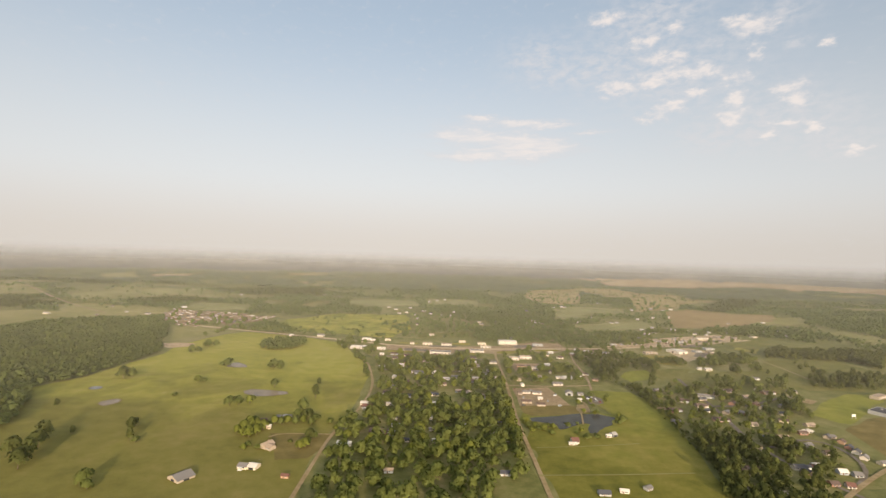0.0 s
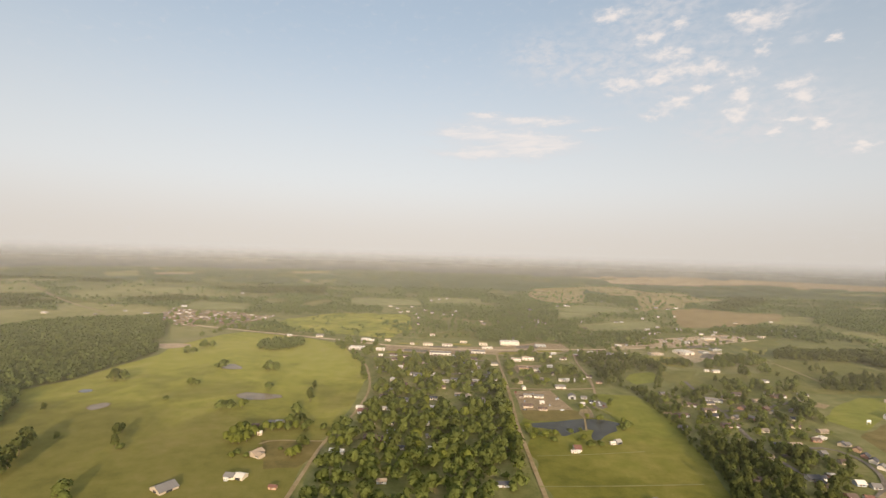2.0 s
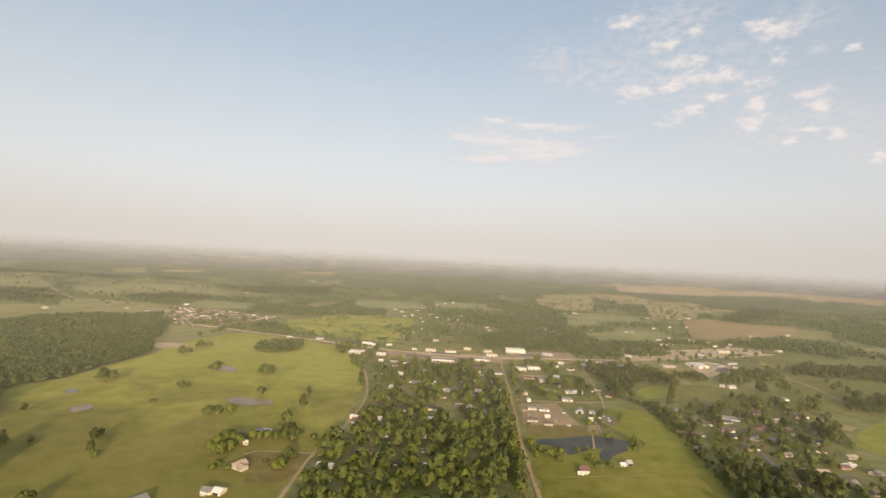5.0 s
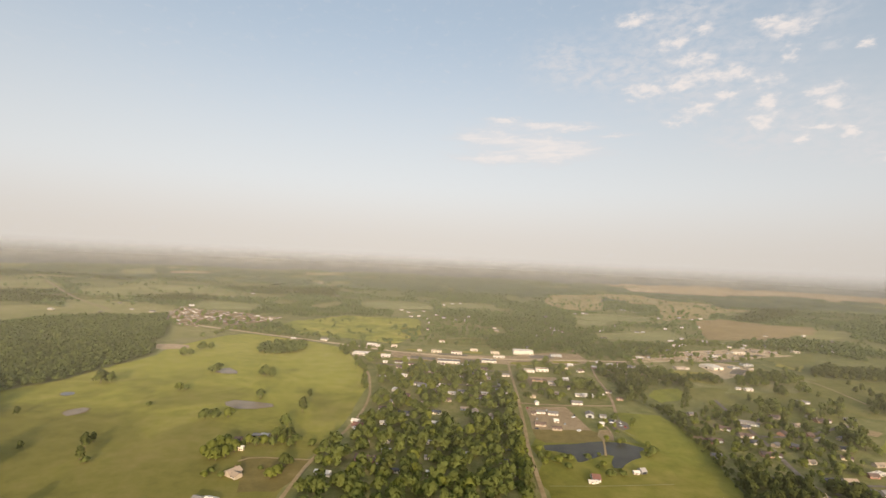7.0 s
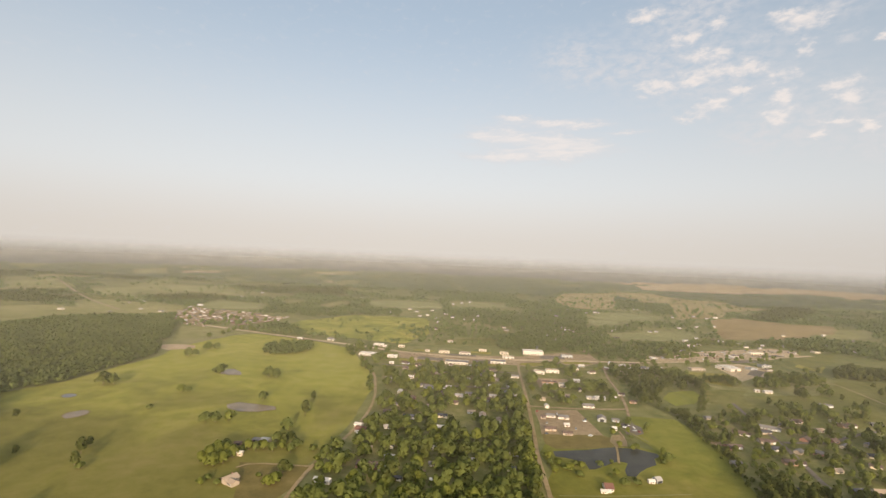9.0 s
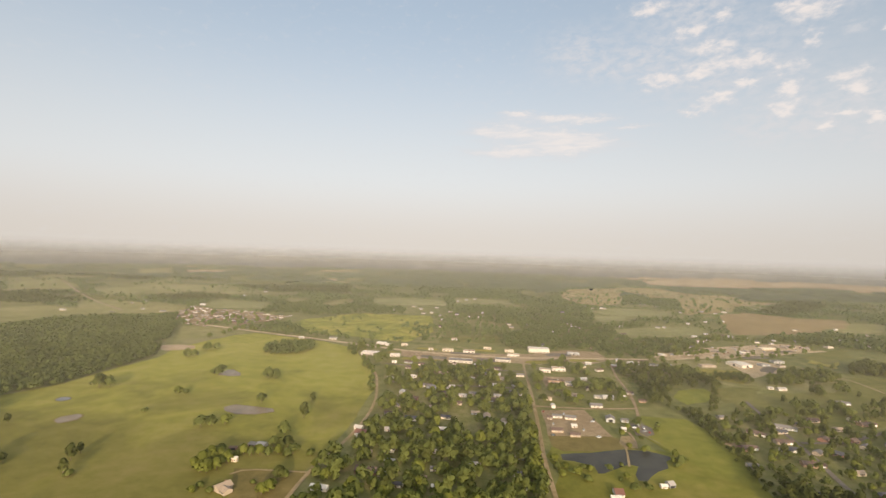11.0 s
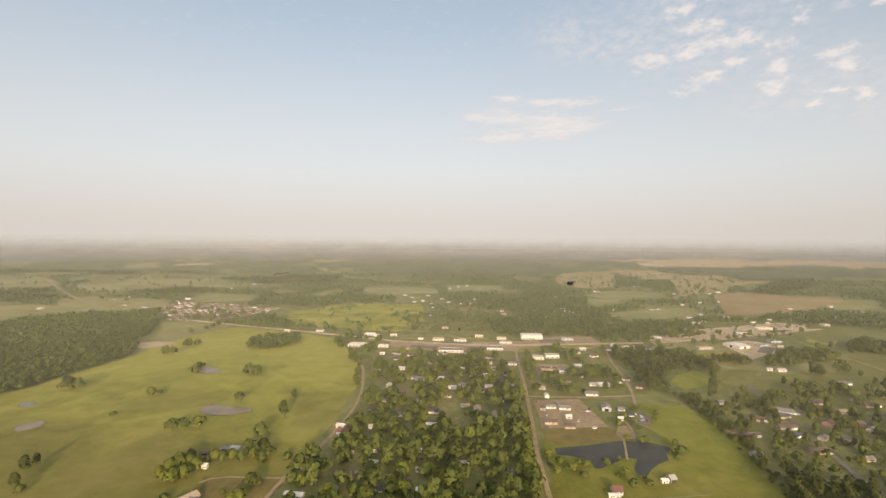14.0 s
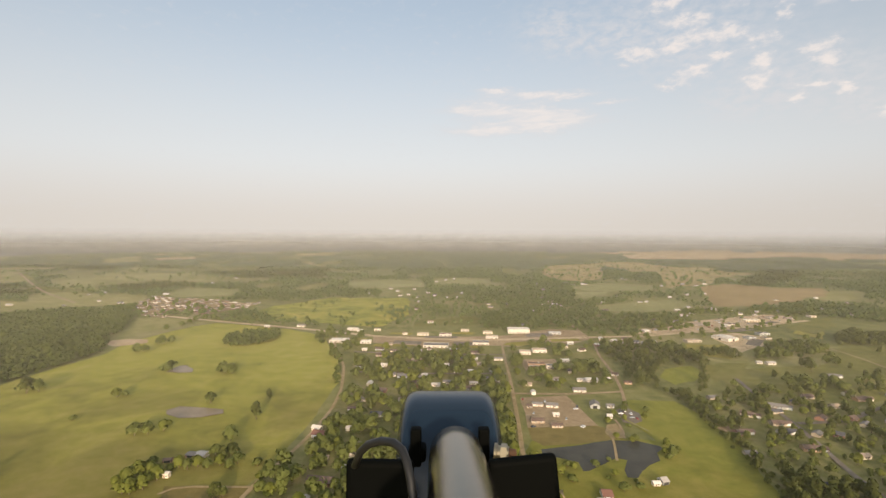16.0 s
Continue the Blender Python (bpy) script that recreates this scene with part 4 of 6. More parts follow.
# ---- buildings ----
def house(x, y, long, wide=None, tall=2.7, turn=0.0, wall="white", roof="brown", label="", windows=3, door=True, rise=0.24, porch=False, chimney=False, garage=False, group="", name="house", category="house"):
    """A gabled house: walls, roof with eaves, windows, door."""
    wide = wide or max(4.5, min(long * 0.55, 11))
    root = tagged(new(name), label or "%s house with a %s shingle roof" % (wall, roof), category, group)
    root.matrix_basis = pose(x, y, 0, 0, 0, turn)
    l, w, up = long / 2, wide / 2, wide * rise
    part("wall", prism([(-w, -0.3), (w, -0.3), (w, tall), (0, tall + up), (-w, tall)], -l, l), WALLS[wall], root)
    e, lift = 0.55, 0.06
    drop = e * up / w
    bm = prism([(-w - e, tall - drop + lift), (0, tall + up + lift), (w + e, tall - drop + lift), (w + e, tall - drop + lift + 0.22), (0, tall + up + lift + 0.25), (-w - e, tall - drop + lift + 0.22)], -l - 0.45, l + 0.45)
    part("roof", bm, ROOFS[roof], root)
    step = long / (windows + 1)
    for i in range(windows):
        cx = -l + step * (i + 1) + (0.7 if door and i == windows // 2 else 0)
        for side in (-1, 1):
            y0 = side * w
            win = part("window", box(cx - 0.75, cx + 0.75, min(y0, y0 + side * 0.07), max(y0, y0 + side * 0.07), 0.95, 2.2), FRAME, root)
            part("pane", box(cx - 0.63, cx + 0.63, min(y0 + side * 0.07, y0 + side * 0.1), max(y0 + side * 0.07, y0 + side * 0.1), 1.07, 2.08), PANE, win)
    if door:
        cx = -l + step * (windows // 2 + 1) - 0.9
        part("door", box(cx - 0.5, cx + 0.5, -w - 0.08, -w, 0.05, 2.1), DOOR, root)
    if porch:
        bm = box(-l * 0.5, l * 0.3, -w - 2.6, -w - 0.1, tall - 0.25, tall - 0.05)
        for px in (-l * 0.48, -l * 0.1, l * 0.28):
            box(px - 0.08, px + 0.08, -w - 2.5, -w - 2.34, 0, tall - 0.25, bm)
        box(-l * 0.5, l * 0.3, -w - 2.6, -w, -0.1, 0.25, bm)
        part("porch", bm, FRAME, root)
    if chimney:
        part("chimney", box(l * 0.4, l * 0.4 + 0.7, 0.4, 1.1, tall + up * 0.5, tall + up + 0.9), WALLS["brick"], root)
    if garage:
        g = part("garage", prism([(-w * 0.8, -0.3), (w * 0.6, -0.3), (w * 0.6, tall), (-w * 0.1, tall + up * 0.7), (-w * 0.8, tall)], l, l + 5.8), WALLS[wall], root)
        part("garage_roof", prism([(-w * 0.8 - e, tall - 0.1), (-w * 0.1, tall + up * 0.7 + 0.08), (w * 0.6 + e, tall - 0.1), (w * 0.6 + e, tall + 0.1), (-w * 0.1, tall + up * 0.7 + 0.3), (-w * 0.8 - e, tall + 0.1)], l, l + 6.2), ROOFS[roof], root)
        part("garage_door", box(l + 0.8, l + 5.0, -w * 0.8 - 0.07, -w * 0.8, 0.05, 2.3), FRAME, g)
    HOUSE_SPOTS.append((x, y, long * 0.5 + 4.5))
    return root


def shop(x, y, long, wide=14, tall=4.6, turn=0.0, wall="cream", roof="grey", label="", group="shops on the main street"):
    """A flat-roofed shop: parapet, roof deck, shop windows, door, canopy."""
    root = tagged(new("shop"), label or "low %s flat-roofed shop beside the highway" % wall, "shop", group)
    root.matrix_basis = pose(x, y, 0, 0, 0, turn)
    l, w = long / 2, wide / 2
    part("wall", box(-l, l, -w, w, -0.3, tall), WALLS[wall], root)
    part("roof", box(-l + 0.3, l - 0.3, -w + 0.3, w - 0.3, tall, tall + 0.12), ROOFS[roof], root)
    bm = box(-l, l, -w, -w + 0.3, tall, tall + 0.7)
    box(-l, l, w - 0.3, w, tall, tall + 0.5, bm)
    for s in (-1, 1):
        box(min(s * l, s * (l - 0.3)), max(s * l, s * (l - 0.3)), -w + 0.3, w - 0.3, tall, tall + 0.5, bm)
    part("parapet", bm, WALLS[wall], root)
    n = max(2, int(long / 6))
    for i in range(n):
        cx = -l + long * (i + 0.5) / n
        win = part("window", box(cx - 1.7, cx + 1.7, -w - 0.08, -w, 0.6, 2.3), FRAME, root)
        part("pane", box(cx - 1.5, cx + 1.5, -w - 0.12, -w - 0.08, 0.75, 2.15), PANE, win)
    part("door", box(-0.6, 0.6, -w - 0.1, -w, 0.02, 2.3), DOOR, root)
    part("canopy", box(-l * 0.9, l * 0.9, -w - 2.0, -w - 0.02, 2.5, 2.65), ROOFS["white"], root)
    part("vent", box(l * 0.2, l * 0.2 + 1.8, 0.5, 2.2, tall + 0.12, tall + 1.2), ROOFS["metal"], root)
    HOUSE_SPOTS.append((x, y, long * 0.5 + 6))
    return root


def barn(x, y, long, wide, tall=4.0, turn=0.0, wall="grey", roof="metal", label="", rise=0.2, ribs=6):
    """A metal-clad barn or warehouse: ribbed gable roof, big doors."""
    root = tagged(new("barn"), label, "barn")
    root.matrix_basis = pose(x, y, 0, 0, 0, turn)
    l, w, up = long / 2, wide / 2, wide * rise
    part("wall", prism([(-w, -0.3), (w, -0.3), (w, tall), (0, tall + up), (-w, tall)], -l, l), WALLS[wall], root)
    for side, name in ((-1, "roof"), (1, "roof")):
        e = 0.5
        drop = e * up / w
        bm = prism([(0, tall + up + 0.05), (side * (w + e), tall - drop + 0.05), (side * (w + e), tall - drop + 0.2), (0, tall + up + 0.22)], -l - 0.4, l + 0.4)
        slope = part(name, bm, ROOFS[roof], root)
        for k in range(ribs):
            cx = -l + long * (k + 0.5) / ribs
            part("rib", prism([(side * 0.15, tall + up + 0.18 - 0.15 * up / w), (side * (w + e), tall - drop + 0.2), (side * (w + e), tall - drop + 0.3), (side * 0.15, tall + up + 0.3 - 0.15 * up / w)], cx - 0.12, cx + 0.12), ROOFS[roof], slope)
    part("door", box(-2.2, 2.2, -w - 0.1, -w, 0, min(3.6, tall - 0.2)), GLOOM, root)
    part("door", box(-l - 0.1, -l, -2.0, 2.0, 0, min(3.4, tall - 0.2)), GLOOM, root)
    HOUSE_SPOTS.append((x, y, max(long, wide) * 0.5 + 5))
    return root


# farm in the pasture
barn(-198, 373, 14, 14, 1.9, 58, "tan", "grey", "grey metal-roofed barn standing in the pasture", 0.2, 8)
house(-158, 394, 8, 7, 2.3, -10, "cream", "grey", "pale farmhouse with a grey metal roof", group="farm", porch=True)
barn(-150, 394, 8, 8, 2.3, -12, "cream", "white", "pale metal-roofed farm shed beside the house", 0.2, 5)
house(-155, 437, 11, 8.5, 2.6, 60, "tan", "tan", "farmhouse with a broad tan roof among trees", group="farm", chimney=True)
house(-150, 432, 7, 6.5, 2.5, -30, "tan", "tan", "tan-roofed wing beside the farmhouse", group="farm", door=False)
barn(-161, 513, 8, 7, 2.4, -8, "white", "metal", "small open barn with a pale metal roof", 0.15, 4)
barn(-168.6, 512, 7, 6, 2.4, -8, "brick", "grey", "low grey-roofed shed beside the barn", 0.12, 4)
barn(-182, 503, 6, 4, 2.0, 8, "brick", "brown", "weathered brown farm shed under trees", 0.2, 4)
house(-119, 379, 6, 3.5, 2.2, -6, "orange", "red", "small orange garden shed beside the lane", windows=1, name="shed", category="shed")
house(-86, 446, 13, 5, 2.7, -6, "white", "white", "white mobile home beside the lane", name="mobile_home", category="mobile home")
house(-169, 481, 4, 3.5, 3.2, 0, "cream", "white", "small pale pump house among trees", windows=1, name="shed", category="shed")

# edge of town along the lane
house(-80, 553, 13, 9, 2.8, -14, "white", "red", "white house with a red-brown roof by the lane", porch=True)
house(-87, 566, 8, 6, 2.6, -14, "white", "white", "white outbuilding with a white roof", windows=1)
house(-46, 536, 9, 5, 2.7, -6, "white", "tan", "small white house with a pale roof")
house(-58, 478, 18, 9, 2.7, -6, "brick", "brown", "long brick house with a brown roof under trees", windows=4)
house(-44, 475, 8, 7, 2.6, -6, "white", "white", "white garage beside the brick house", windows=1)
TOWN = [(-67, 588, 7, "cream", "tan"), (-53, 786, 9, "orange", "brown"), (-60, 766, 8, "white", "white"), (-43, 724, 8, "white", "grey"), (-30, 720, 13, "grey", "grey"),
        (-6, 724, 11, "white", "white"), (51, 743, 9, "white", "white"), (80, 750, 9, "white", "grey"), (82, 712, 18, "white", "grey"), (94, 803, 12, "white", "grey"), (63, 779, 7, "white", "tan")]
for x, y, l, wl, rf in TOWN:
    house(x - 3 if x > 80 else x, y, l, None, 2.8, float(rng.choice([0, 0, 4, -4])), wl, rf, "%s town house with a %s roof among trees" % (wl, rf), windows=2, porch=bool(rng.random() < 0.4), group="town houses")
MORE_TOWN = [(-66, 612), (-58, 640), (-48, 668), (-64, 690), (-40, 600), (-20, 640), (6, 660), (-12, 690), (24, 700), (48, 680), (20, 770), (40, 800), (-20, 790), (-44, 830), (-80, 850), (0, 812), (60, 836), (30, 850), (-4, 610), (40, 620), (64, 650), (-74, 815)]
for i, (x, y) in enumerate(MORE_TOWN):
    wl, rf = ("white", "tan", "brick", "cream", "grey")[i % 5], ("brown", "grey", "brown", "white", "dark", "tan", "brown")[i % 7]
    house(x, y, 9 + (i * 37 % 5), None, 2.6, (0, 4, -6, 90)[i % 4], wl, rf, "%s town house with a %s roof among trees" % (wl, rf), windows=2, group="town houses")
fr = random.Random(41)
placed = 0
for _ in range(900):
    x, y = fr.uniform(-130, 98), fr.uniform(380, 890)
    if placed < 34 and inside(np.array([x]), np.array([y]), TOWN_YARDS)[0] and abs(x - 90) > 14 and all(math.hypot(x - p, y - q) > d + 5 for p, q, d in HOUSE_SPOTS):
        wl, rf = fr.choice(["white", "white", "cream", "tan", "grey"]), fr.choice(["white", "grey", "brown", "metal", "tan", "dark"])
        house(x, y, fr.uniform(6, 10), None, 2.4, fr.choice([0, 4, -6, 90]), wl, rf, "small %s town house with a %s roof under trees" % (wl, rf), windows=1, group="town houses")
        HOUSE_SPOTS[-1] = (x, y, 5.5)
        placed += 1
EAST_SIDE = [(117, 697, 8, "cream", "tan"), (118, 669, 8, "white", "white"), (117, 634, 11, "white", "grey"), (131, 632, 13, "white", "grey"), (108, 628, 6, "tan", "brown"), (110, 592, 13, "tan", "brown"),
             (126, 582, 11, "tan", "brown"), (130, 607, 6, "white", "white"), (152, 719, 8, "tan", "tan"), (170, 680, 15, "white", "grey"), (181, 716, 10, "white", "metal"),
             (193, 716, 15, "white", "white"), (233, 709, 9, "orange", "brown"), (180, 606, 5, "white", "white"), (189, 633, 8, "grey", "grey"), (228, 741, 9, "white", "brown")]
for x, y, l, wl, rf in EAST_SIDE:
    house(x, y, l * 0.9, None, 2.6, float(rng.choice([0, 3, -5, 90 if l < 9 else 0])), wl, rf, "%s house with a %s roof beside the gravel lot" % (wl, rf), windows=2, group="houses by the gravel lot")
barn(174, 634, 11, 9, 3.2, 80, "grey", "grey", "grey metal shed with a curved pale roof", 0.25, 5)
house(136, 470, 6.5, 9, 2.5, 0, "white", "red", "white cottage with a dark red roof by the pond", porch=True)
house(131, 463, 5, 3, 2.0, 0, "white", "white", "small white shed beside the cottage", windows=1, name="shed", category="shed")
house(175, 486, 5, 3.5, 2.2, 6, "white", "white", "white shed in the hay field", windows=1, name="shed", category="shed")
barn(181, 489, 5, 6, 2.6, 20, "grey", "metal", "pale metal hay barn in the field", 0.3, 4)
house(147, 371, 6.5, 3.6, 2.2, -8, "white", "white", "white mobile home at the hay field's edge", name="mobile_home", category="mobile home")
house(168, 377, 6, 4.5, 2.2, 30, "grey", "grey", "grey shed beside parked vehicles", windows=1)
house(130, 367, 9, 6, 2.2, 0, "grey", "dark", "low house with a dark roof among bushes")

# main street, west to east
STRIP = [(-153, 900, 28, "white", "white"), (-151, 986, 18, "white", "white"), (-109, 893, 16, "white", "white"), (-107, 984, 11, "cream", "grey"), (-24, 954, 19, "cream", "tan"), (2, 876, 38, "white", "grey"),
         (14, 951, 20, "white", "red"), (47, 988, 14, "cream", "tan"), (71, 897, 25, "white", "grey"), (86, 973, 16, "cream", "tan"), (91, 938, 20, "white", "tan"), (201, 976, 20, "grey", "metal"),
         (132, 839, 16, "white", "tan"), (154, 851, 20, "white", "tan"), (138, 777, 22, "orange", "brown"), (155, 768, 10, "white", "grey")]
for x, y, l, wl, rf in STRIP:
    shop(x, y, l, 8 if l < 15 else 12 if l < 24 else 19, 3.2 if y > 870 else 4.0, float(rng.uniform(-4, 2)), wl, rf)
shop(140, 985, 37, 20, 6.8, 0, "white", "white", "tall white store block on the main street")
for x, y, l, wl in ((-136, 975, 9, "white"), (-55, 957, 8, "white"), (-18, 1062, 11, "white"), (156, 1043, 12, "white"), (-312, 1003, 9, "white"), (-252, 1011, 14, "white"), (-188, 928, 11, "white"), (211, 902, 9, "grey"), (251, 893, 10, "brick")):
    house(x, y, l, None, 3.0, float(rng.uniform(-15, 5)), wl, str(rng.choice(["white", "grey", "tan"])), "small pale building near the highway", windows=2)

for i, (x, y) in enumerate([(292, 905), (300, 880), (312, 896), (285, 925), (318, 918), (306, 938), (268, 935), (275, 890), (340, 880), (345, 920), (200, 880), (218, 860), (180, 800), (200, 780), (176, 750), (212, 720)]):
    house(x, y, 8 + i * 29 % 5, None, 2.5, (10, -15, 80, 30)[i % 4], ("white", "tan", "cream", "white")[i % 4], ("white", "grey", "brown")[i % 3], "small pale house among trees near the highway", windows=1, group="houses by the highway")

# shops and warehouses in the east
EAST_STRIP = [(501, 1168, 28, "white", "tan"), (412, 930, 28, "tan", "tan"), (489, 1070, 30, "tan", "tan"), (616, 1118, 36, "cream", "white"), (677, 1152, 36, "tan", "tan"), (711, 1144, 16, "cream", "brown"),
              (537, 1062, 17, "white", "white"), (518, 958, 17, "grey", "grey"), (543, 956, 13, "tan", "dark"), (560, 992, 22, "grey", "dark"), (552, 1072, 24, "tan", "brown"), (366, 1003, 11, "white", "white"), (614, 1260, 12, "white", "grey"), (773, 1174, 14, "cream", "tan")]
for x, y, l, wl, rf in EAST_STRIP:
    shop(x, y, l * 0.9, 12, 3.2, float(rng.uniform(8, 22)), wl, rf, "low %s store with a flat roof on a parking lot" % wl, "eastern stores")
barn(474, 950, 24, 31, 4.4, 24, "white", "white", "large white warehouse with a shallow metal roof", 0.05, 10)
for x, y, l, wl in ((388, 1012, 8, "white"), (404, 1017, 8, "white"), (419, 1021, 8, "white"), (453, 802, 16, "white"), (440, 805, 9, "white"), (664, 1185, 10, "white"), (572, 1285, 11, "white"),
                    (489, 1360, 13, "white"), (507, 1366, 10, "white"), (328, 912, 10, "white"), (327, 884, 8, "tan"), (350, 905, 8, "white")):
    house(x, y, l * 0.75, None, 2.6, float(rng.uniform(-10, 20)), wl, str(rng.choice(["white", "grey", "metal"])), "small white building near the eastern stores", windows=2)

# housing estate
ESTATE = [(322, 577, 14, "white", "dark", 15), (322, 546, 16, "orange", "brown", -8), (357, 641, 18, "grey", "grey", -25), (284, 575, 14, "brick", "brown", 12), (329, 597, 15, "tan", "brown", 0),
          (314, 618, 14, "cream", "brown", -30), (378, 611, 12, "brick", "brown", 40), (408, 671, 13, "tan", "brown", 0), (459, 682, 13, "cream", "brown", 8), (459, 666, 17, "orange", "brown", 8),
          (490, 747, 16, "grey", "grey", 0), (366, 574, 10, "brick", "dark", -40), (407, 612, 10, "brick", "brown", 20)]
for x, y, l, wl, rf, a in ESTATE:
    house(x, y, l * 0.78, 7.5, 2.5, a, wl, rf, "%s ranch house with a %s roof on a green lot" % (wl, rf), garage=l > 13, chimney=l > 15, group="ranch houses of the estate")
fr = random.Random(53)
placed = 0
for _ in range(600):
    x, y = fr.uniform(236, 470), fr.uniform(350, 690)
    if placed < 30 and inside(np.array([x]), np.array([y]), ESTATE_YARDS)[0] and all(math.hypot(x - p, y - q) > d + 4 for p, q, d in HOUSE_SPOTS):
        wl, rf = fr.choice(["cream", "brick", "tan", "tan"]), fr.choice(["brown", "grey", "brown", "tan", "dark"])
        house(x, y, fr.uniform(7, 11), 6, 2.3, fr.choice([-25, 10, 38, 0]), wl, rf, "%s ranch house with a %s roof among yard trees" % (wl, rf), windows=2, group="ranch houses of the estate")
        HOUSE_SPOTS[-1] = (x, y, 6.5)
        placed += 1
barn(503, 678, 11, 7, 2.6, -12, "white", "grey", "long white shed with a grey metal roof on the grass", 0.15, 5)
sheet("pavement", [(268, 588), (284, 590), (286, 578), (270, 576)], 0.1, GRAVEL, "pale driveway slab beside a house", "pavement", 0.5)
ROW = [(411, 502, 11, "tan", "dark"), (415, 489, 11, "orange", "brown"), (410, 474, 11, "brick", "dark"), (408, 463, 12, "white", "dark"), (404, 450, 12, "white", "grey"),
       (322, 424, 16, "white", "dark"), (340, 428, 9, "white", "metal"), (355, 417, 11, "blue", "white"), (364, 412, 10, "grey", "grey"), (340, 391, 9, "white", "red"), (372, 477, 9, "white", "grey"),
       (312, 463, 9, "cream", "tan"), (273, 373, 9, "white", "tan")]
for x, y, l, wl, rf in ROW:
    house(x, y, l * 0.66, 6, 2.4, 38 if x > 400 else float(rng.uniform(-20, 20)), wl, rf, "%s new house with a %s roof in a row" % (wl, rf), garage=l > 13, rise=0.32, group="newer houses of the estate")
shop(399, 516, 17, 5, 2.4, 22, "white", "white", "long low white building beside the estate", "")
shop(552, 592, 30, 18, 4.0, 30, "grey", "dark", "grey school hall with a dark flat roof", "")
shop(612, 662, 30, 10, 3.6, 30, "tan", "tan", "long tan school wing beside the field", "")
tagged(new("scoreboard", finish(box(-2.4, 2.4, -0.25, 0.25, 2.2, 5, box(-2.2, -1.9, -0.15, 0.15, 0, 2.2, box(1.9, 2.2, -0.15, 0.15, 0, 2.2))), "scoreboard", FRAME)), "white scoreboard on posts beside the sports field", "scoreboard").location = (498, 570, 0)
sheet("pavement", [(478, 632), (498, 647), (508, 637), (488, 621)], 0.1, DIRT, "reddish playing court on the grass", "court", 0.5)

# far single buildings
for x, y, l in ((-999, 1208, 22), (-958, 1391, 10), (-946, 1433, 10), (-773, 1258, 20), (-847, 1285, 12), (-871, 1209, 11), (652, 1962, 26), (770, 1962, 18), (788, 1785, 18), (-15, 1860, 16), (-44, 1803, 12),
                (15, 1899, 12), (111, 2124, 13), (71, 1975, 12), (-1325, 3500, 26), (900, 1250, 14), (950, 1330, 14), (860, 1420, 14), (1010, 1380, 16), (-220, 1480, 12), (-560, 1390, 12)):
    house(x, y, l * 0.62, None, 2.6, float(rng.uniform(-10, 10)), str(rng.choice(["white", "cream", "tan"])), str(rng.choice(["white", "grey", "metal"])), "distant white farm building among fields", windows=0, door=False, group="far farm buildings")

fr = random.Random(29)
for _ in range(26):
    x, y = fr.uniform(-160, 330), fr.uniform(1060, 1620)
    if not any(inside(np.array([x]), np.array([y]), p)[0] for p in [YELLOW, TOWN_GLADE, EAST_GREEN, EAST_NEAR, EAST_PALE]):
        house(x, y, fr.uniform(7, 12), None, 2.7, fr.uniform(-25, 25), fr.choice(["white", "cream", "tan"]), fr.choice(["white", "grey", "brown"]), "small pale house among trees north of the town", windows=0, door=False, group="houses north of the town")
fr = random.Random(37)
for x, y in ((600, 1262), (640, 1235), (690, 1225), (740, 1232), (790, 1262), (850, 1315), (880, 1290), (420, 1110), (445, 1130), (405, 1075), (460, 1100), (385, 1090), (780, 1215), (830, 1250)):
    house(x, y, fr.uniform(7, 11), None, 2.6, fr.uniform(-20, 20), fr.choice(["white", "white", "cream"]), fr.choice(["white", "grey", "brown"]), "small pale house among trees behind the stores", windows=1, group="houses behind the stores")
fr = random.Random(23)
for _ in range(75):
    x, y = fr.uniform(230, 1050), fr.uniform(1180, 2150)
    if fr.random() < 0.3:
        x, y = fr.uniform(-1100, -100), fr.uniform(1400, 2100)
    if not any(inside(np.array([x]), np.array([y]), p)[0] for p in [PLOUGH, STRAW_FIELD, YELLOW, WEST_FAR, EAST_GREEN, LIGHT_FIELD] + SMALL_FIELDS):
        house(x, y, fr.uniform(8, 13), None, 2.8, fr.uniform(-25, 25), fr.choice(["white", "white", "cream"]), fr.choice(["white", "grey", "brown"]), "distant pale house among tree lines", windows=0, door=False, group="far houses")

# mobile home park
r = random.Random(5)
n_home = 0
for row in range(15):
    for col in range(20):
        x, y = -775 + col * 17 + r.uniform(-3, 3), 1080 + row * 22 + col * 0.2 + r.uniform(-4, 4)
        if n_home < 165 and inside(np.array([x]), np.array([y]), VILLAGE)[0] and r.random() < 0.86:
            house(x, y, r.uniform(6, 9.5), 3.8, 1.9, r.choice([0, 0, 3, -6]), r.choice(["white", "cream", "tan", "tan", "brick"]), r.choice(["grey", "brown", "brown", "dark", "brown", "white"]),
                  "pale mobile home in a close-set park", windows=0, door=r.random() < 0.5, group="mobile homes in the park", name="mobile_home", category="mobile home")
            n_home += 1


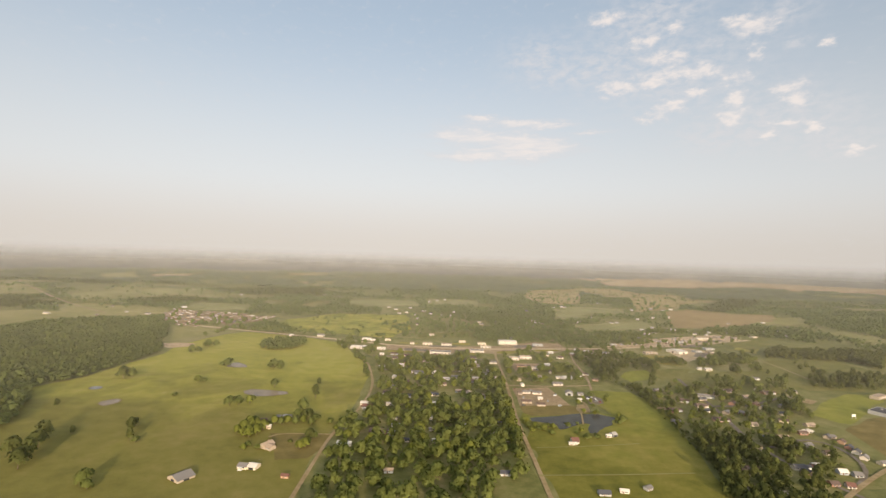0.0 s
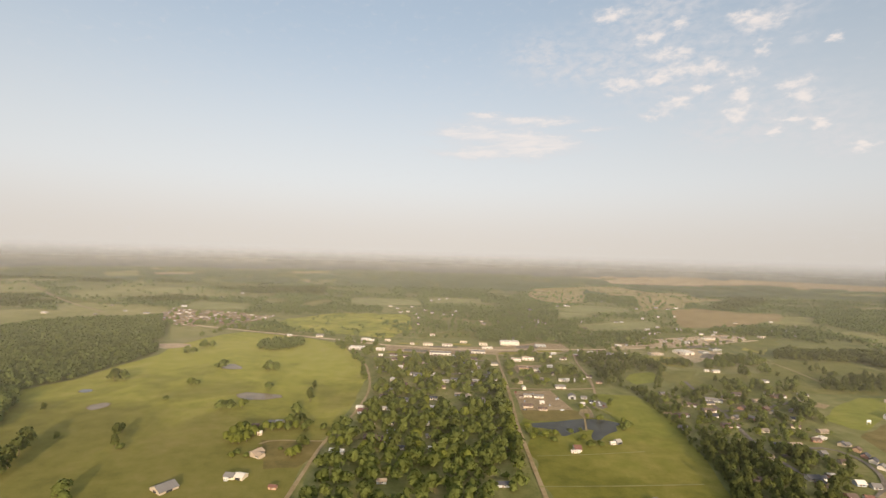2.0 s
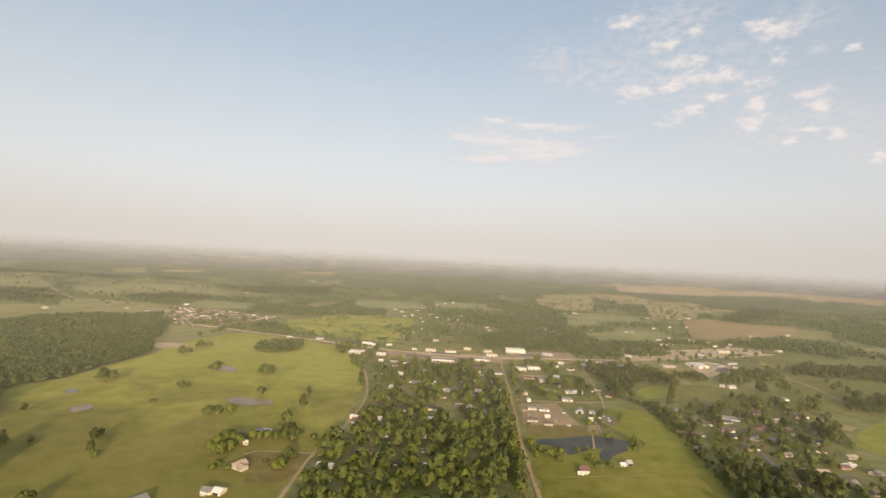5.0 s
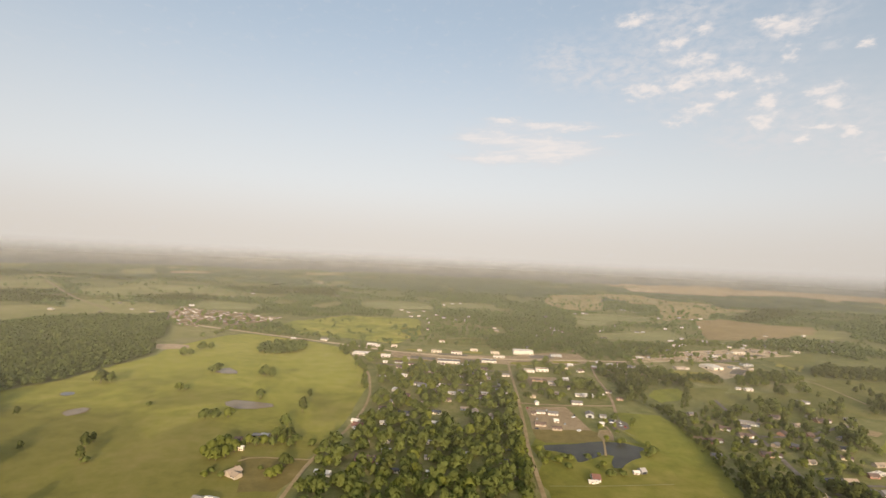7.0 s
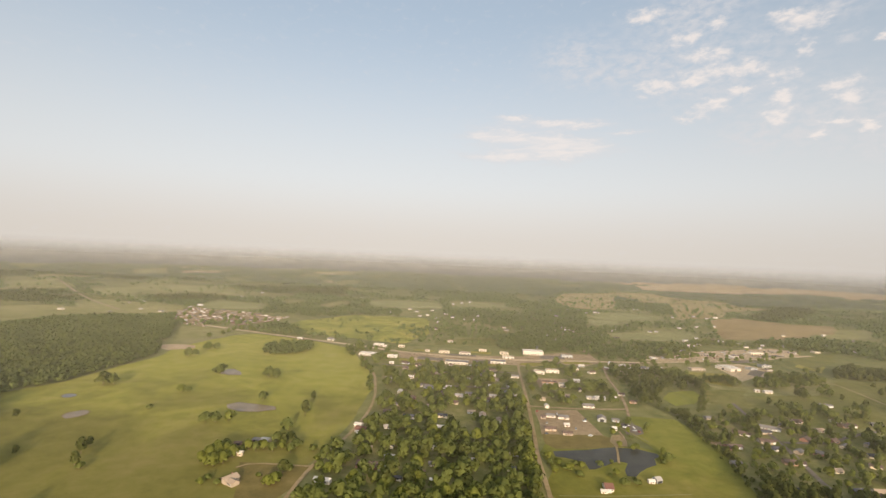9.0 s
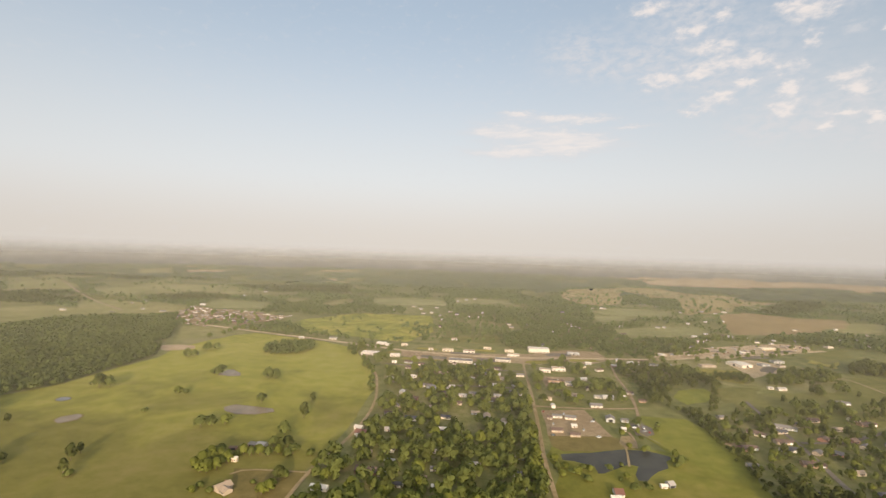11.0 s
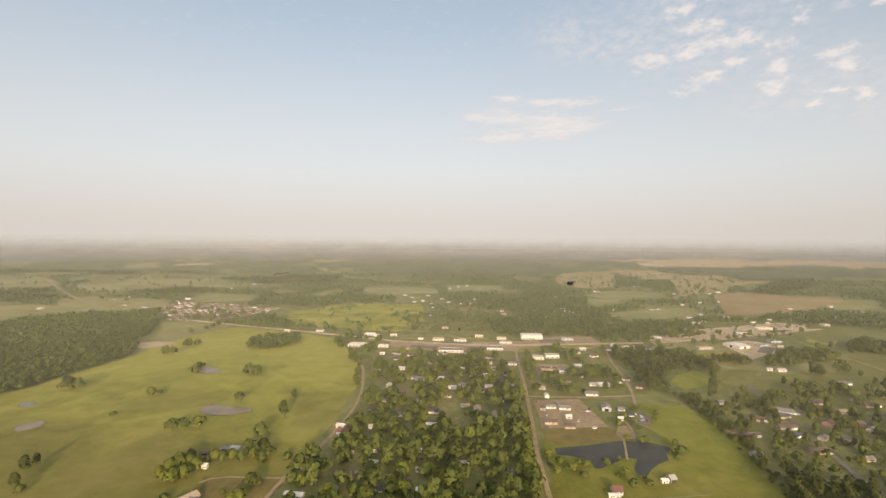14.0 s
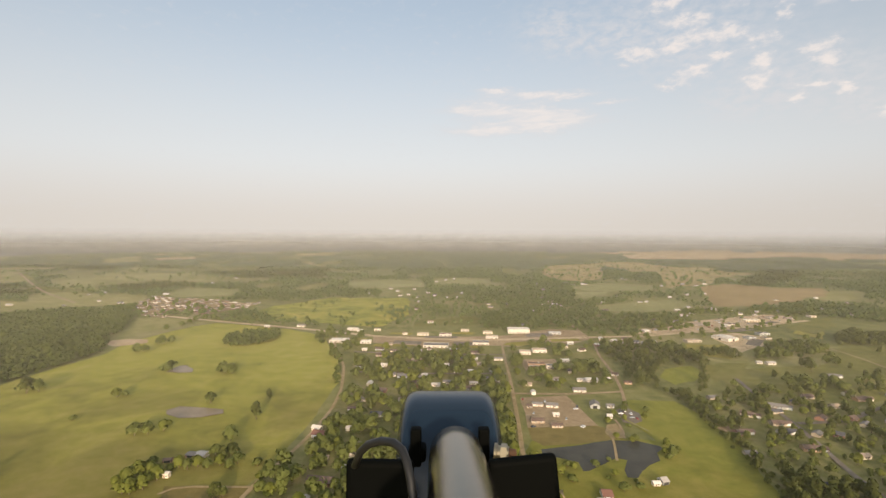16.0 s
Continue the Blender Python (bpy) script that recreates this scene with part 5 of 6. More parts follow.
# ---- parked vehicles ----
def car_model(paint, words):
    root = tagged(new("car"), words, "car")
    part("body", prism([(-0.88, 0.3), (0.88, 0.3), (0.9, 0.75), (0.82, 0.95), (-0.82, 0.95), (-0.9, 0.75)], -2.2, 2.2), paint, root)
    bm = prism([(-0.78, 0.95), (0.78, 0.95), (0.6, 1.48), (-0.6, 1.48)], -1.5, 1.0)
    part("cabin", bm, PANE, root)
    part("roof", box(-1.2, 0.7, -0.6, 0.6, 1.48, 1.53), paint, root)
    for x in (-1.35, 1.35):
        for y in (-0.85, 0.85):
            bm = bmesh.new()
            bmesh.ops.create_cone(bm, cap_ends=True, segments=10, radius1=0.33, radius2=0.33, depth=0.22, matrix=pose(x, y, 0.33, 90, 0, 0))
            part("wheel", bm, TYRE, root)
    return root


car_spots = []
for poly, n, seed in ((APRON, 34, 1), (EAST_APRON, 26, 2), (NORTH_APRON, 26, 4), (LOT, 10, 3), ([(191, 622), (203, 628), (209, 616), (204, 600), (195, 596)], 6, 5)):
    pts = scatter(poly, 9.0, seed, 1.0, True)
    pick = np.random.default_rng(seed).permutation(len(pts))[:n]
    car_spots += [tuple(pts[k]) for k in pick]
cars = [car_model(p, w) for p, w in zip(CAR_PAINT, ("white car parked on pale gravel", "silver car parked on pale gravel", "dark car parked on pale gravel", "red car parked on pale gravel"))]
for i, (x, y) in enumerate(car_spots):
    m = pose(float(x), float(y), 0.07, 0, 0, float(rng.choice([0, 90, 75, 15])))
    if i < 4:
        cars[i].matrix_basis = m
        tagged(cars[i], group="parked cars")
    else:
        copy_thing(cars[(0, 0, 1, 2, 0, 3)[i % 6]], m)

# ---- trees: single ones, then woods ----
for x, y, k, s in ((-424, 642, 2, 1.2), (-416, 648, 0, 1.1), (-430, 650, 0, 1.0), (-249, 720, 0, 1.15), (-240, 722, 1, 1.1), (-256, 726, 5, 1.2), (-320, 722, 0, 1.0), (-330, 728, 5, 1.1), (-326, 738, 1, 1.0),
                   (-320, 635, 3, 1.0), (-314, 640, 5, 0.9), (-420, 810, 0, 1.0), (-412, 815, 1, 0.9), (-419, 866, 1, 1.1), (-408, 872, 0, 1.0), (-317, 575, 5, 0.8)):
    tree(x, y, k, s, "trees in the pasture")
for x, y, k, s in ((-238, 546, 1, 1.0), (-229, 549, 0, 0.9), (-219, 556, 3, 1.1), (-214, 624, 0, 0.95), (-262, 357, 1, 0.95), (-256, 352, 5, 1.0), (-284, 442, 4, 0.8), (-276, 438, 5, 0.8), (-160, 640, 4, 0.7), (-150, 585, 4, 1.1), (-152, 540, 0, 1.0), (-300, 476, 4, 0.7)):
    tree(x, y, k, s, "trees in the pasture")
FARM_TREES = [(-189, 469, 3, 1.50), (-187, 477, 3, 1.60), (-182, 482, 3, 1.40), (-173, 476, 3, 1.30), (-180, 458, 3, 1.40), (-175, 464, 3, 1.30), (-185, 458, 3, 1.20), (-195, 466, 3, 1.00), (-168, 494, 3, 1.20), (-160, 491, 0, 0.80), (-155, 496, 3, 1.20), (-146, 493, 0, 0.80), (-140, 499, 3, 1.10),
              (-130, 494, 0, 0.80), (-172, 489, 5, 1.00), (-120, 437, 3, 1.30), (-124, 433, 3, 1.20), (-121, 455, 2, 0.85), (-117, 458, 0, 0.70), (-137, 447, 5, 0.70), (-101, 479, 3, 0.9), (-172, 437, 5, 0.90), (-161, 430, 5, 0.90), (-173, 428, 3, 0.80)]
for x, y, k, s in FARM_TREES:
    tree(x, y, k, s * 0.78, "trees round the farmhouse")
for x, y, k, s in ((-138, 514, 2, 0.7), (-128, 502, 1, 0.8), (-190, 497, 5, 0.9), (-140, 504, 4, 0.9), (-150, 512, 1, 0.8), (-112, 500, 5, 0.9)):
    tree(x, y, k, s, "trees round the farmhouse")
ESTATE_LAND = [(272, 640), (340, 690), (470, 700), (480, 640), (420, 560), (370, 500), (300, 500), (268, 560)]
for x, y in scatter(ESTATE_LAND, 16.0, 31, 0.8)[:105]:
    tree(float(x), float(y), int(rng.choice([3, 4, 4, 1, 5])), float(rng.uniform(0.5, 0.85)), "yard trees of the estate")
for x, y in list(scatter(EAST_MEADOW, 40.0, 33, 0.5)[:14]) + [(537, 800), (531, 809), (540, 781), (651, 869), (621, 818), (521, 732), (496, 687), (455, 672), (469, 730), (483, 769), (484, 789), (404, 678), (382, 645), (425, 689), (642, 833), (629, 799), (621, 778), (593, 737), (587, 753), (447, 595), (440, 578), (448, 601), (627, 954), (584, 903), (603, 948), (416, 737), (362, 667), (337, 637)]:
    tree(float(x), float(y), int(rng.choice([0, 4, 4, 2])), float(rng.uniform(0.65, 1.0)), "trees in the eastern meadow")
for x, y in scatter([(104, 700), (225, 730), (215, 690), (104, 672)], 15, 35, 0.6)[:20]:
    tree(float(x), float(y), None, float(rng.uniform(0.6, 1.0)), "trees by the gravel lot")
for x, y, k, s in ((-475, 965, 0, 0.8), (-467, 998, 1, 0.9), (-466, 1021, 0, 0.8), (-469, 1046, 1, 0.9), (-458, 1058, 0, 0.9), (-436, 1052, 0, 1.0), (-430, 1056, 1, 0.8), (-448, 1072, 2, 0.7), (-425, 815, 5, 1.1), (-423, 862, 1, 0.9)):
    tree(x, y, k, s, "hedgerow trees beside the mobile home park")
for x, y, k, s in ((124, 727, 0, 0.9), (132, 734, 1, 1.0), (140, 740, 0, 0.9), (141, 710, 3, 1.0), (155, 700, 3, 0.9), (177, 733, 4, 0.9), (187, 745, 0, 0.9), (197, 760, 2, 0.9), (160, 756, 1, 0.8), (112, 792, 0, 0.8), (108, 734, 3, 1.0), (206, 745, 2, 0.9), (203, 700, 0, 0.8)):
    tree(x, y, k, s, "yard trees of the town block")
for x, y in ((192, 600), (186, 612), (198, 622), (206, 640), (220, 622), (212, 604), (208, 548), (214, 540), (206, 530), (140, 510), (150, 497), (118, 488), (112, 498), (162, 480), (150, 476), (186, 556), (172, 560)):
    tree(x, y, int(rng.choice([3, 5, 1])), float(rng.uniform(0.5, 0.85)), "bushes round the pond")
for x, y, k, s in ((153, 520, 5, 0.7), (174, 591, 3, 0.9), (190, 584, 5, 0.8), (182, 553, 3, 0.8), (119, 509, 5, 0.9), (123, 505, 3, 0.8), (108, 500, 5, 0.9), (104, 508, 3, 0.9), (144, 492, 5, 0.6), (162, 489, 5, 0.6), (201, 533, 3, 0.8), (200, 524, 5, 0.9), (97, 520, 3, 1.0), (96, 505, 0, 0.7), (98, 492, 3, 0.9)):
    tree(x, y, k, s * 0.72, "bushes round the pond")

forest = scatter([(-480, 640), (-470, 800), (-485, 868), (-532, 880), (-535, 930), (-610, 1070), (-640, 1125), (-727, 1250), (-850, 1226), (-1000, 1060), (-1000, 520), (-520, 560)], 8.2, 41, 1.0, False)
forest = forest[open_view(forest[:, 0], forest[:, 1], [VILLAGE, WEST_NEAR, BARE])]
edge = np.hypot(forest[:, 0] + 420, forest[:, 1] - 560) < 330
wood(forest[edge], "mid", 41, "dense green hardwood forest beside the pasture", FOREST, 0.55, 0.95, (4, 3, 4, 0, 3))
wood(forest[~edge], "far", 41, "dense green hardwood forest behind the pasture", FOREST, 0.55, 0.95, (4, 3, 4, 0, 3))
wood(scatter([(-520, 560), (-440, 500), (-520, 400), (-700, 420), (-900, 520)], 13, 42, 0.8, False), "mid", 42, "open woodland at the pasture's end", LEAF)
for x, y, k, s in ((-359, 438, 2, 1.10), (-348, 418, 2, 1.00), (-337, 396, 2, 1.10), (-331, 379, 2, 1.10), (-355, 401, 2, 1.00), (-419, 526, 4, 0.70), (-296, 462, 4, 0.90), (-345, 453, 4, 0.60)):
    tree(x, y, k, s, "trees in the pasture")
wood(scatter([(-567, 577), (-532, 618), (-473, 553), (-424, 480), (-417, 456), (-423, 436)], 9, 40, 0.9, False), "mid", 40, "end of the forest running down beside the pasture", FOREST)
wood(scatter(oval(-292, 904, 40, 52), 8.5, 43, 1.0, False), "mid", 43, "round copse of leafy trees in the pasture", FOREST, 0.7, 0.95)
wood(scatter([(-205, 930), (-175, 955), (-160, 905), (-185, 900)], 10, 44, 0.8), "mid", 44, "clump of trees beside the highway", LEAF)
wood(scatter([(-97, 300), (-96, 470), (-84, 530), (-79, 620), (-83, 700), (-102, 780), (-60, 780), (-40, 640), (-35, 480), (-30, 300)], 11.5, 45, 0.66, True), "near", 45, "thick leafy belt of trees along the lane", LEAF, 0.75, 1.15)
wood(scatter([(-40, 320), (-30, 620), (-60, 780), (-110, 800), (-150, 900), (-90, 895), (0, 855), (90, 880), (86, 480), (60, 320)], 12, 46, 0.70, True, 0.37), "near", 46, "leafy town trees between the houses", LEAF, 0.7, 1.2)
wood(scatter([(-98, 690), (-112, 760), (-150, 850), (-178, 905), (-190, 900), (-160, 840), (-122, 755), (-108, 690)], 9, 39, 0.75, True), "near", 39, "ragged tree line along the pasture fence", LEAF, 0.5, 1.0)
wood(scatter([(-90, 420), (-60, 780), (-100, 880), (0, 850), (84, 850), (84, 420)], 24, 34, 0.8, True), "near", 34, "fresh light green town trees", LEAF_LIGHT, 0.75, 1.15, (0, 1, 3))
wood(scatter([(-84, 420), (-60, 780), (-100, 880), (0, 850), (84, 850), (84, 420)], 30, 30, 0.7, True), "near", 30, "dark green town trees", LEAF_DARK, 0.75, 1.1, (4, 2, 0))
wood(scatter([(72, 420), (84, 420), (90, 600), (94, 690), (80, 690)], 9, 47, 0.9, True), "near", 47, "row of leafy trees beside the street", LEAF_LIGHT)
wood(scatter([(104, 760), (150, 745), (230, 745), (262, 880), (180, 905), (112, 880)], 11, 48, 0.78, True, 0.33), "near", 48, "leafy trees among shops and houses", LEAF)
wood(scatter([(246, 870), (331, 932), (366, 798), (321, 680), (272, 660), (236, 690)], 10, 49, 0.66, True), "near", 49, "mixed wood east of the town", LEAF_DARK, 0.55, 1.05, (4, 2, 4, 0, 3))
wood(scatter([(320, 940), (350, 900), (375, 850), (366, 798), (330, 860)], 10, 50, 0.8, True), "near", 50, "trees behind the stores", LEAF)
wood(scatter([(268, 690), (280, 690), (282, 616), (270, 520), (258, 440), (236, 368), (222, 368), (246, 430), (262, 560)], 7, 51, 0.9, True), "near", 51, "dense hedgerow along the hay field", LEAF_DARK, 0.3, 0.58)
wood(scatter([(270, 505), (300, 490), (345, 480), (340, 440), (300, 445), (285, 400), (300, 350), (230, 330), (228, 368), (256, 470)], 9, 52, 0.9, True), "near", 52, "thick grove of tall dark trees below the estate", LEAF_DARK, 0.6, 1.0, (4, 4, 3, 4, 2))
wood(scatter([(345, 480), (390, 470), (380, 440), (345, 400), (320, 370), (300, 350), (285, 400), (300, 445)], 15, 53, 0.7, True), "near", 53, "trees round the newer houses", LEAF_DARK, 0.6, 0.95, (4, 3, 4, 1))
wood(scatter(ESTATE_YARDS, 13, 75, 0.62, True), "near", 75, "mixed yard trees and bushes between houses", LEAF, 0.4, 0.75, (4, 3, 4, 5, 1))
wood(scatter([(439, 823), (473, 819), (523, 841), (573, 859), (610, 915), (568, 922), (496, 899)], 10, 54, 0.9, True), "near", 54, "belt of trees below the warehouse", LEAF, 0.5, 1.0)
wood(scatter([(628, 917), (700, 912), (784, 908), (779, 835), (897, 956), (889, 1007), (843, 976), (751, 978), (676, 981)], 9, 36, 1.0, True), "near", 36, "dark belt of tall trees beyond the meadow", LEAF_DARK, 0.7, 1.05, (4, 0, 2, 3))
wood(scatter([(555, 715), (581, 697), (622, 694), (669, 711), (737, 784), (684, 791), (647, 777), (614, 779)], 10, 37, 0.8, True), "near", 37, "dark row of tall trees at the meadow's edge", LEAF_DARK, 0.55, 0.95, (4, 4, 2, 3))
wood(scatter([(330, 900), (460, 960), (560, 1010), (700, 1090), (740, 1180), (560, 1130), (420, 1060), (340, 985)], 21, 35, 0.45, True), "mid", 35, "scattered trees between stores and lots", LEAF, 0.5, 0.95)
wood(scatter([(387, 1180), (448, 1169), (483, 1156), (510, 1127), (470, 1065), (399, 1045), (350, 1053)], 13, 31, 0.75, True), "mid", 31, "leafy trees behind the roadside houses", LEAF, 0.55, 0.95)
wood(scatter([(500, 1180), (560, 1170), (627, 1178), (702, 1206), (758, 1185), (832, 1192), (937, 1314), (907, 1354), (826, 1302), (720, 1244), (641, 1224), (604, 1247), (560, 1240)], 12, 32, 0.7, True), "mid", 32, "tree belt between the stores and the ploughed field", LEAF, 0.5, 0.9)
wood(scatter([(381, 848), (406, 819), (429, 807), (448, 854), (415, 876)], 10, 38, 0.85, True), "near", 38, "clump of dark trees before the warehouse", LEAF_DARK, 0.6, 0.95)
wood(scatter([(950, 1367), (1075, 1354), (988, 1220), (866, 1138), (847, 1191)], 12, 55, 0.7, True), "mid", 55, "broken wood beyond the stores", CANOPY, 0.45, 0.8)
wood(scatter([(380, 690), (440, 720), (520, 715), (509, 690), (450, 690)], 14, 56, 0.7, True), "near", 56, "trees between meadow and houses", LEAF)
wood(scatter([(669, 711), (760, 760), (760, 690), (690, 700)], 12, 57, 0.8, True), "near", 57, "belt of trees above the sports field", LEAF, 0.5, 1.0)
wood(scatter([(425, 590), (445, 640), (490, 640), (470, 610), (440, 560)], 14, 58, 0.6, True), "near", 58, "trees along the sports field", LEAF)
wood(scatter([(216, 902), (349, 985), (470, 1112), (600, 1300), (420, 1400), (257, 1194), (150, 1050), (190, 1000)], 12, 59, 0.85, True), "mid", 59, "town trees north of the highway", CANOPY, 0.55, 0.95)
wood(scatter([(-46, 1020), (190, 1000), (257, 1194), (160, 1260), (84, 1140), (80, 1050)], 12, 60, 0.85, True), "mid", 60, "woods behind the main street", CANOPY, 0.55, 0.95)
wood(scatter([(-190, 1000), (-100, 990), (-46, 1030), (-51, 1090), (84, 1140), (100, 1300), (-140, 1220), (-185, 1040)], 13, 61, 0.42, True, 0.42), "mid", 61, "woods north of the main street", CANOPY, 0.55, 0.95)
wood(scatter([(-420, 1050), (-330, 1062), (-200, 1020), (-250, 1004), (-410, 1040)], 11, 62, 0.6, True), "mid", 62, "hedgerow along the highway", CANOPY, 0.55, 0.95)
wood(scatter([(-440, 1085), (-330, 1070), (-400, 1160), (-450, 1150)], 11, 63, 0.8, True), "mid", 63, "trees beside the mobile home park", CANOPY, 0.55, 0.95)
wood(scatter([(-470, 1090), (-640, 1085), (-640, 1130), (-455, 1145)], 13, 64, 0.6, True), "mid", 64, "trees below the mobile home park", CANOPY, 0.55, 0.95)
wood(scatter([(-640, 1130), (-784, 1326), (-455, 1270), (-455, 1150)], 26, 65, 0.5, True), "mid", 65, "shade trees in the mobile home park", LEAF)
wood(scatter([(342, 985), (470, 1000), (590, 1040), (700, 1110), (640, 1090), (540, 1045), (455, 1050), (380, 1030)], 15, 67, 0.6, True), "mid", 67, "trees between the stores and the highway", LEAF)
wood(scatter([(-185, 905), (-60, 900), (10, 858), (100, 882), (180, 925), (60, 905), (-60, 930), (-150, 935)], 13, 68, 0.4, True), "mid", 68, "trees among the shops", LEAF)
wood(scatter([(-190, 1010), (-60, 1000), (120, 1010), (240, 1190), (330, 1400), (120, 1500), (-90, 1420), (-70, 1150)], 17, 33, 0.45, True, 0.42), "mid", 33, "loose trees north of the main street", CANOPY, 0.5, 0.95)
wood(scatter(YELLOW, 10, 66, 0.16, True, 0.60), "far", 66, "scrub in the hay meadow", CANOPY, 0.3, 0.65)

# hedgerows and far trees, thinning with distance
CLEARINGS = [YELLOW, NORTH_PADDOCK, WEST_FAR, WEST_NEAR, VILLAGE_GREEN, VILLAGE, MID_GLADE, TOWN_GLADE, LIGHT_FIELD, STRAW_FIELD, EAST_GREEN, PLOUGH, FAR_TAN, EAST_APRON, NORTH_APRON, EAST_LOT, PASTURE_EDGE, EAST_MEADOW, APRON]


def wooded(px, py):
    """Where the far country carries forest: broad noise, thinner to the west, none in the fields."""
    n = fbm(px, py * 0.55, 330, 21)
    west = np.clip((-350 - px) / 500, 0, 1)
    east = np.clip((px - 1300) / 600, 0, 1) * np.clip((2500 - py) / 900, 0, 1)
    ok = (n > 0.30 + 0.19 * west + 0.08 * east) & (fbm(px, py, 150, 58) > 0.36)
    for poly in [DARK_WOOD] + WEST_WOODS:
        ok |= inside(px, py, poly)
    for poly in FAR_POLYS:
        ok &= ~inside(px, py, poly)
    return ok & open_view(px, py, CLEARINGS + SMALL_FIELDS)


far_land = [(-900, 1250), (-2000, 1400), (-2300, 2300), (0, 2400), (2300, 2300), (2000, 1300), (1000, 1000), (780, 1180), (600, 1310), (420, 1410), (250, 1200), (160, 1270), (100, 1310), (-140, 1230), (-290, 1350), (-450, 1290), (-780, 1350)]
pts = scatter(far_land, 13.5, 71, 1.0, True)
pts = pts[wooded(pts[:, 0], pts[:, 1]) & (np.abs(np.arctan2(pts[:, 0], pts[:, 1])) < 0.9)]
dense = np.logical_or.reduce([inside(pts[:, 0], pts[:, 1], p) for p in [DARK_WOOD] + WEST_WOODS])
wood(pts[dense], "speck", 73, "dark distant wood", LEAF_DARK, 0.6, 1.0)
near_by = np.hypot(pts[:, 0], pts[:, 1]) < 1450
wood(pts[~dense & near_by], "far", 71, "patchy woods between fields beyond the town", CANOPY, 0.55, 0.95)
wood(pts[~dense & ~near_by], "speck", 71, "patchy distant woods between fields", CANOPY, 0.6, 1.0)
pts = scatter(far_land, 34, 72, 0.35, True)
ok = np.zeros(len(pts), bool)
for poly in (STRAW_FIELD, WEST_FAR, WEST_NEAR, LIGHT_FIELD, EAST_STRAW, WEST_TAN):
    ok |= inside(pts[:, 0], pts[:, 1], poly)
wood(pts[ok & (fbm(pts[:, 0], pts[:, 1], 120, 4) > 0.5)], "far", 72, "scattered trees in distant pastures", CANOPY, 0.8, 1.2)


spots = np.concatenate([scatter(LIGHT_FIELD, 25, 36, 0.25, False), scatter(EAST_STRAW, 30, 37, 0.25, False), scatter(STRAW_FIELD, 40, 38, 0.2, False)])
wood(spots, "far", 79, "scattered trees in dry far pastures", CANOPY, 0.5, 1.0)
rows_of_trees = []
OPEN = [WEST_NEAR, VILLAGE_GREEN, MID_GLADE, LIGHT_FIELD, STRAW_FIELD, EAST_GREEN, PLOUGH, VILLAGE] + SMALL_FIELDS
hr = np.random.default_rng(77)
for k, poly in enumerate(FAR_POLYS + [WEST_FAR, WEST_NEAR, VILLAGE_GREEN, MID_GLADE, LIGHT_FIELD, STRAW_FIELD, EAST_GREEN, PLOUGH, TOWN_GLADE] + SMALL_FIELDS):
    for (x0, y0), (x1, y1) in zip(poly, poly[1:] + poly[:1]):
        n = int(math.hypot(x1 - x0, y1 - y0) / 11)
        s = np.linspace(0, 1, max(n, 2))
        px, py = x0 + (x1 - x0) * s + hr.normal(0, 5, len(s)), y0 + (y1 - y0) * s + hr.normal(0, 5, len(s))
        keep = (fbm(px, py, 90, 40 + k) > 0.42) & (np.hypot(px, py) < 3300) & open_view(px, py, OPEN)
        rows_of_trees += list(zip(px[keep], py[keep]))
wood(rows_of_trees, "speck", 78, "hedgerow trees along distant field edges", CANOPY, 0.5, 1.0)


def canopy(x0, x1, y0, y1, gap, seed, label):
    """Far forest as one rough canopy: every cell a lump of crown, the edges dropping to the ground."""
    r = np.random.default_rng(seed)
    gx, gy = np.meshgrid(np.arange(x0, x1, gap), np.arange(y0, y1, gap))
    jx, jy = gx + r.uniform(-0.4, 0.4, gx.shape) * gap, gy + r.uniform(-0.4, 0.4, gy.shape) * gap
    mask = (wooded(jx, jy) | (fbm(jx, jy * 0.4, 500, 33) > 0.47) & ~np.logical_or.reduce([inside(jx, jy, p) for p in FAR_POLYS + SMALL_FIELDS + [FAR_TAN, STRAW_FIELD, WEST_FAR, LIGHT_FIELD]])) & (np.abs(np.arctan2(jx, jy)) < 0.85) & (np.hypot(jx, jy) < 4250)
    mask &= fbm(jx, jy, 210, 57) > 0.40
    z = np.where(mask, 8 + 5 * fbm(jx, jy, 60, 2) + r.uniform(-3.5, 3.5, gx.shape), -0.5)
    n, m = gx.shape
    idx = np.arange(n * m).reshape(n, m)
    cell = mask[:-1, :-1] | mask[1:, :-1] | mask[:-1, 1:] | mask[1:, 1:]
    f = np.stack([idx[:-1, :-1], idx[:-1, 1:], idx[1:, 1:], idx[1:, :-1]], -1)[cell]
    me = bpy.data.meshes.new("canopy")
    me.vertices.add(n * m)
    me.vertices.foreach_set("co", np.stack([jx, jy, z], -1).astype(np.float32).ravel())
    me.loops.add(f.size)
    me.loops.foreach_set("vertex_index", f.ravel().astype(np.int32))
    me.polygons.add(len(f))
    me.polygons.foreach_set("loop_start", np.arange(0, f.size, 4, dtype=np.int32))
    me.polygons.foreach_set("loop_total", np.full(len(f), 4, dtype=np.int32))
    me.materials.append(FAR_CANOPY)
    me.update()
    tagged(new("wood", me), label, "trees", kind="stuff")


canopy(-3600, 3600, 2310, 4200, 14, 81, "far forest, its green dulled for haze")


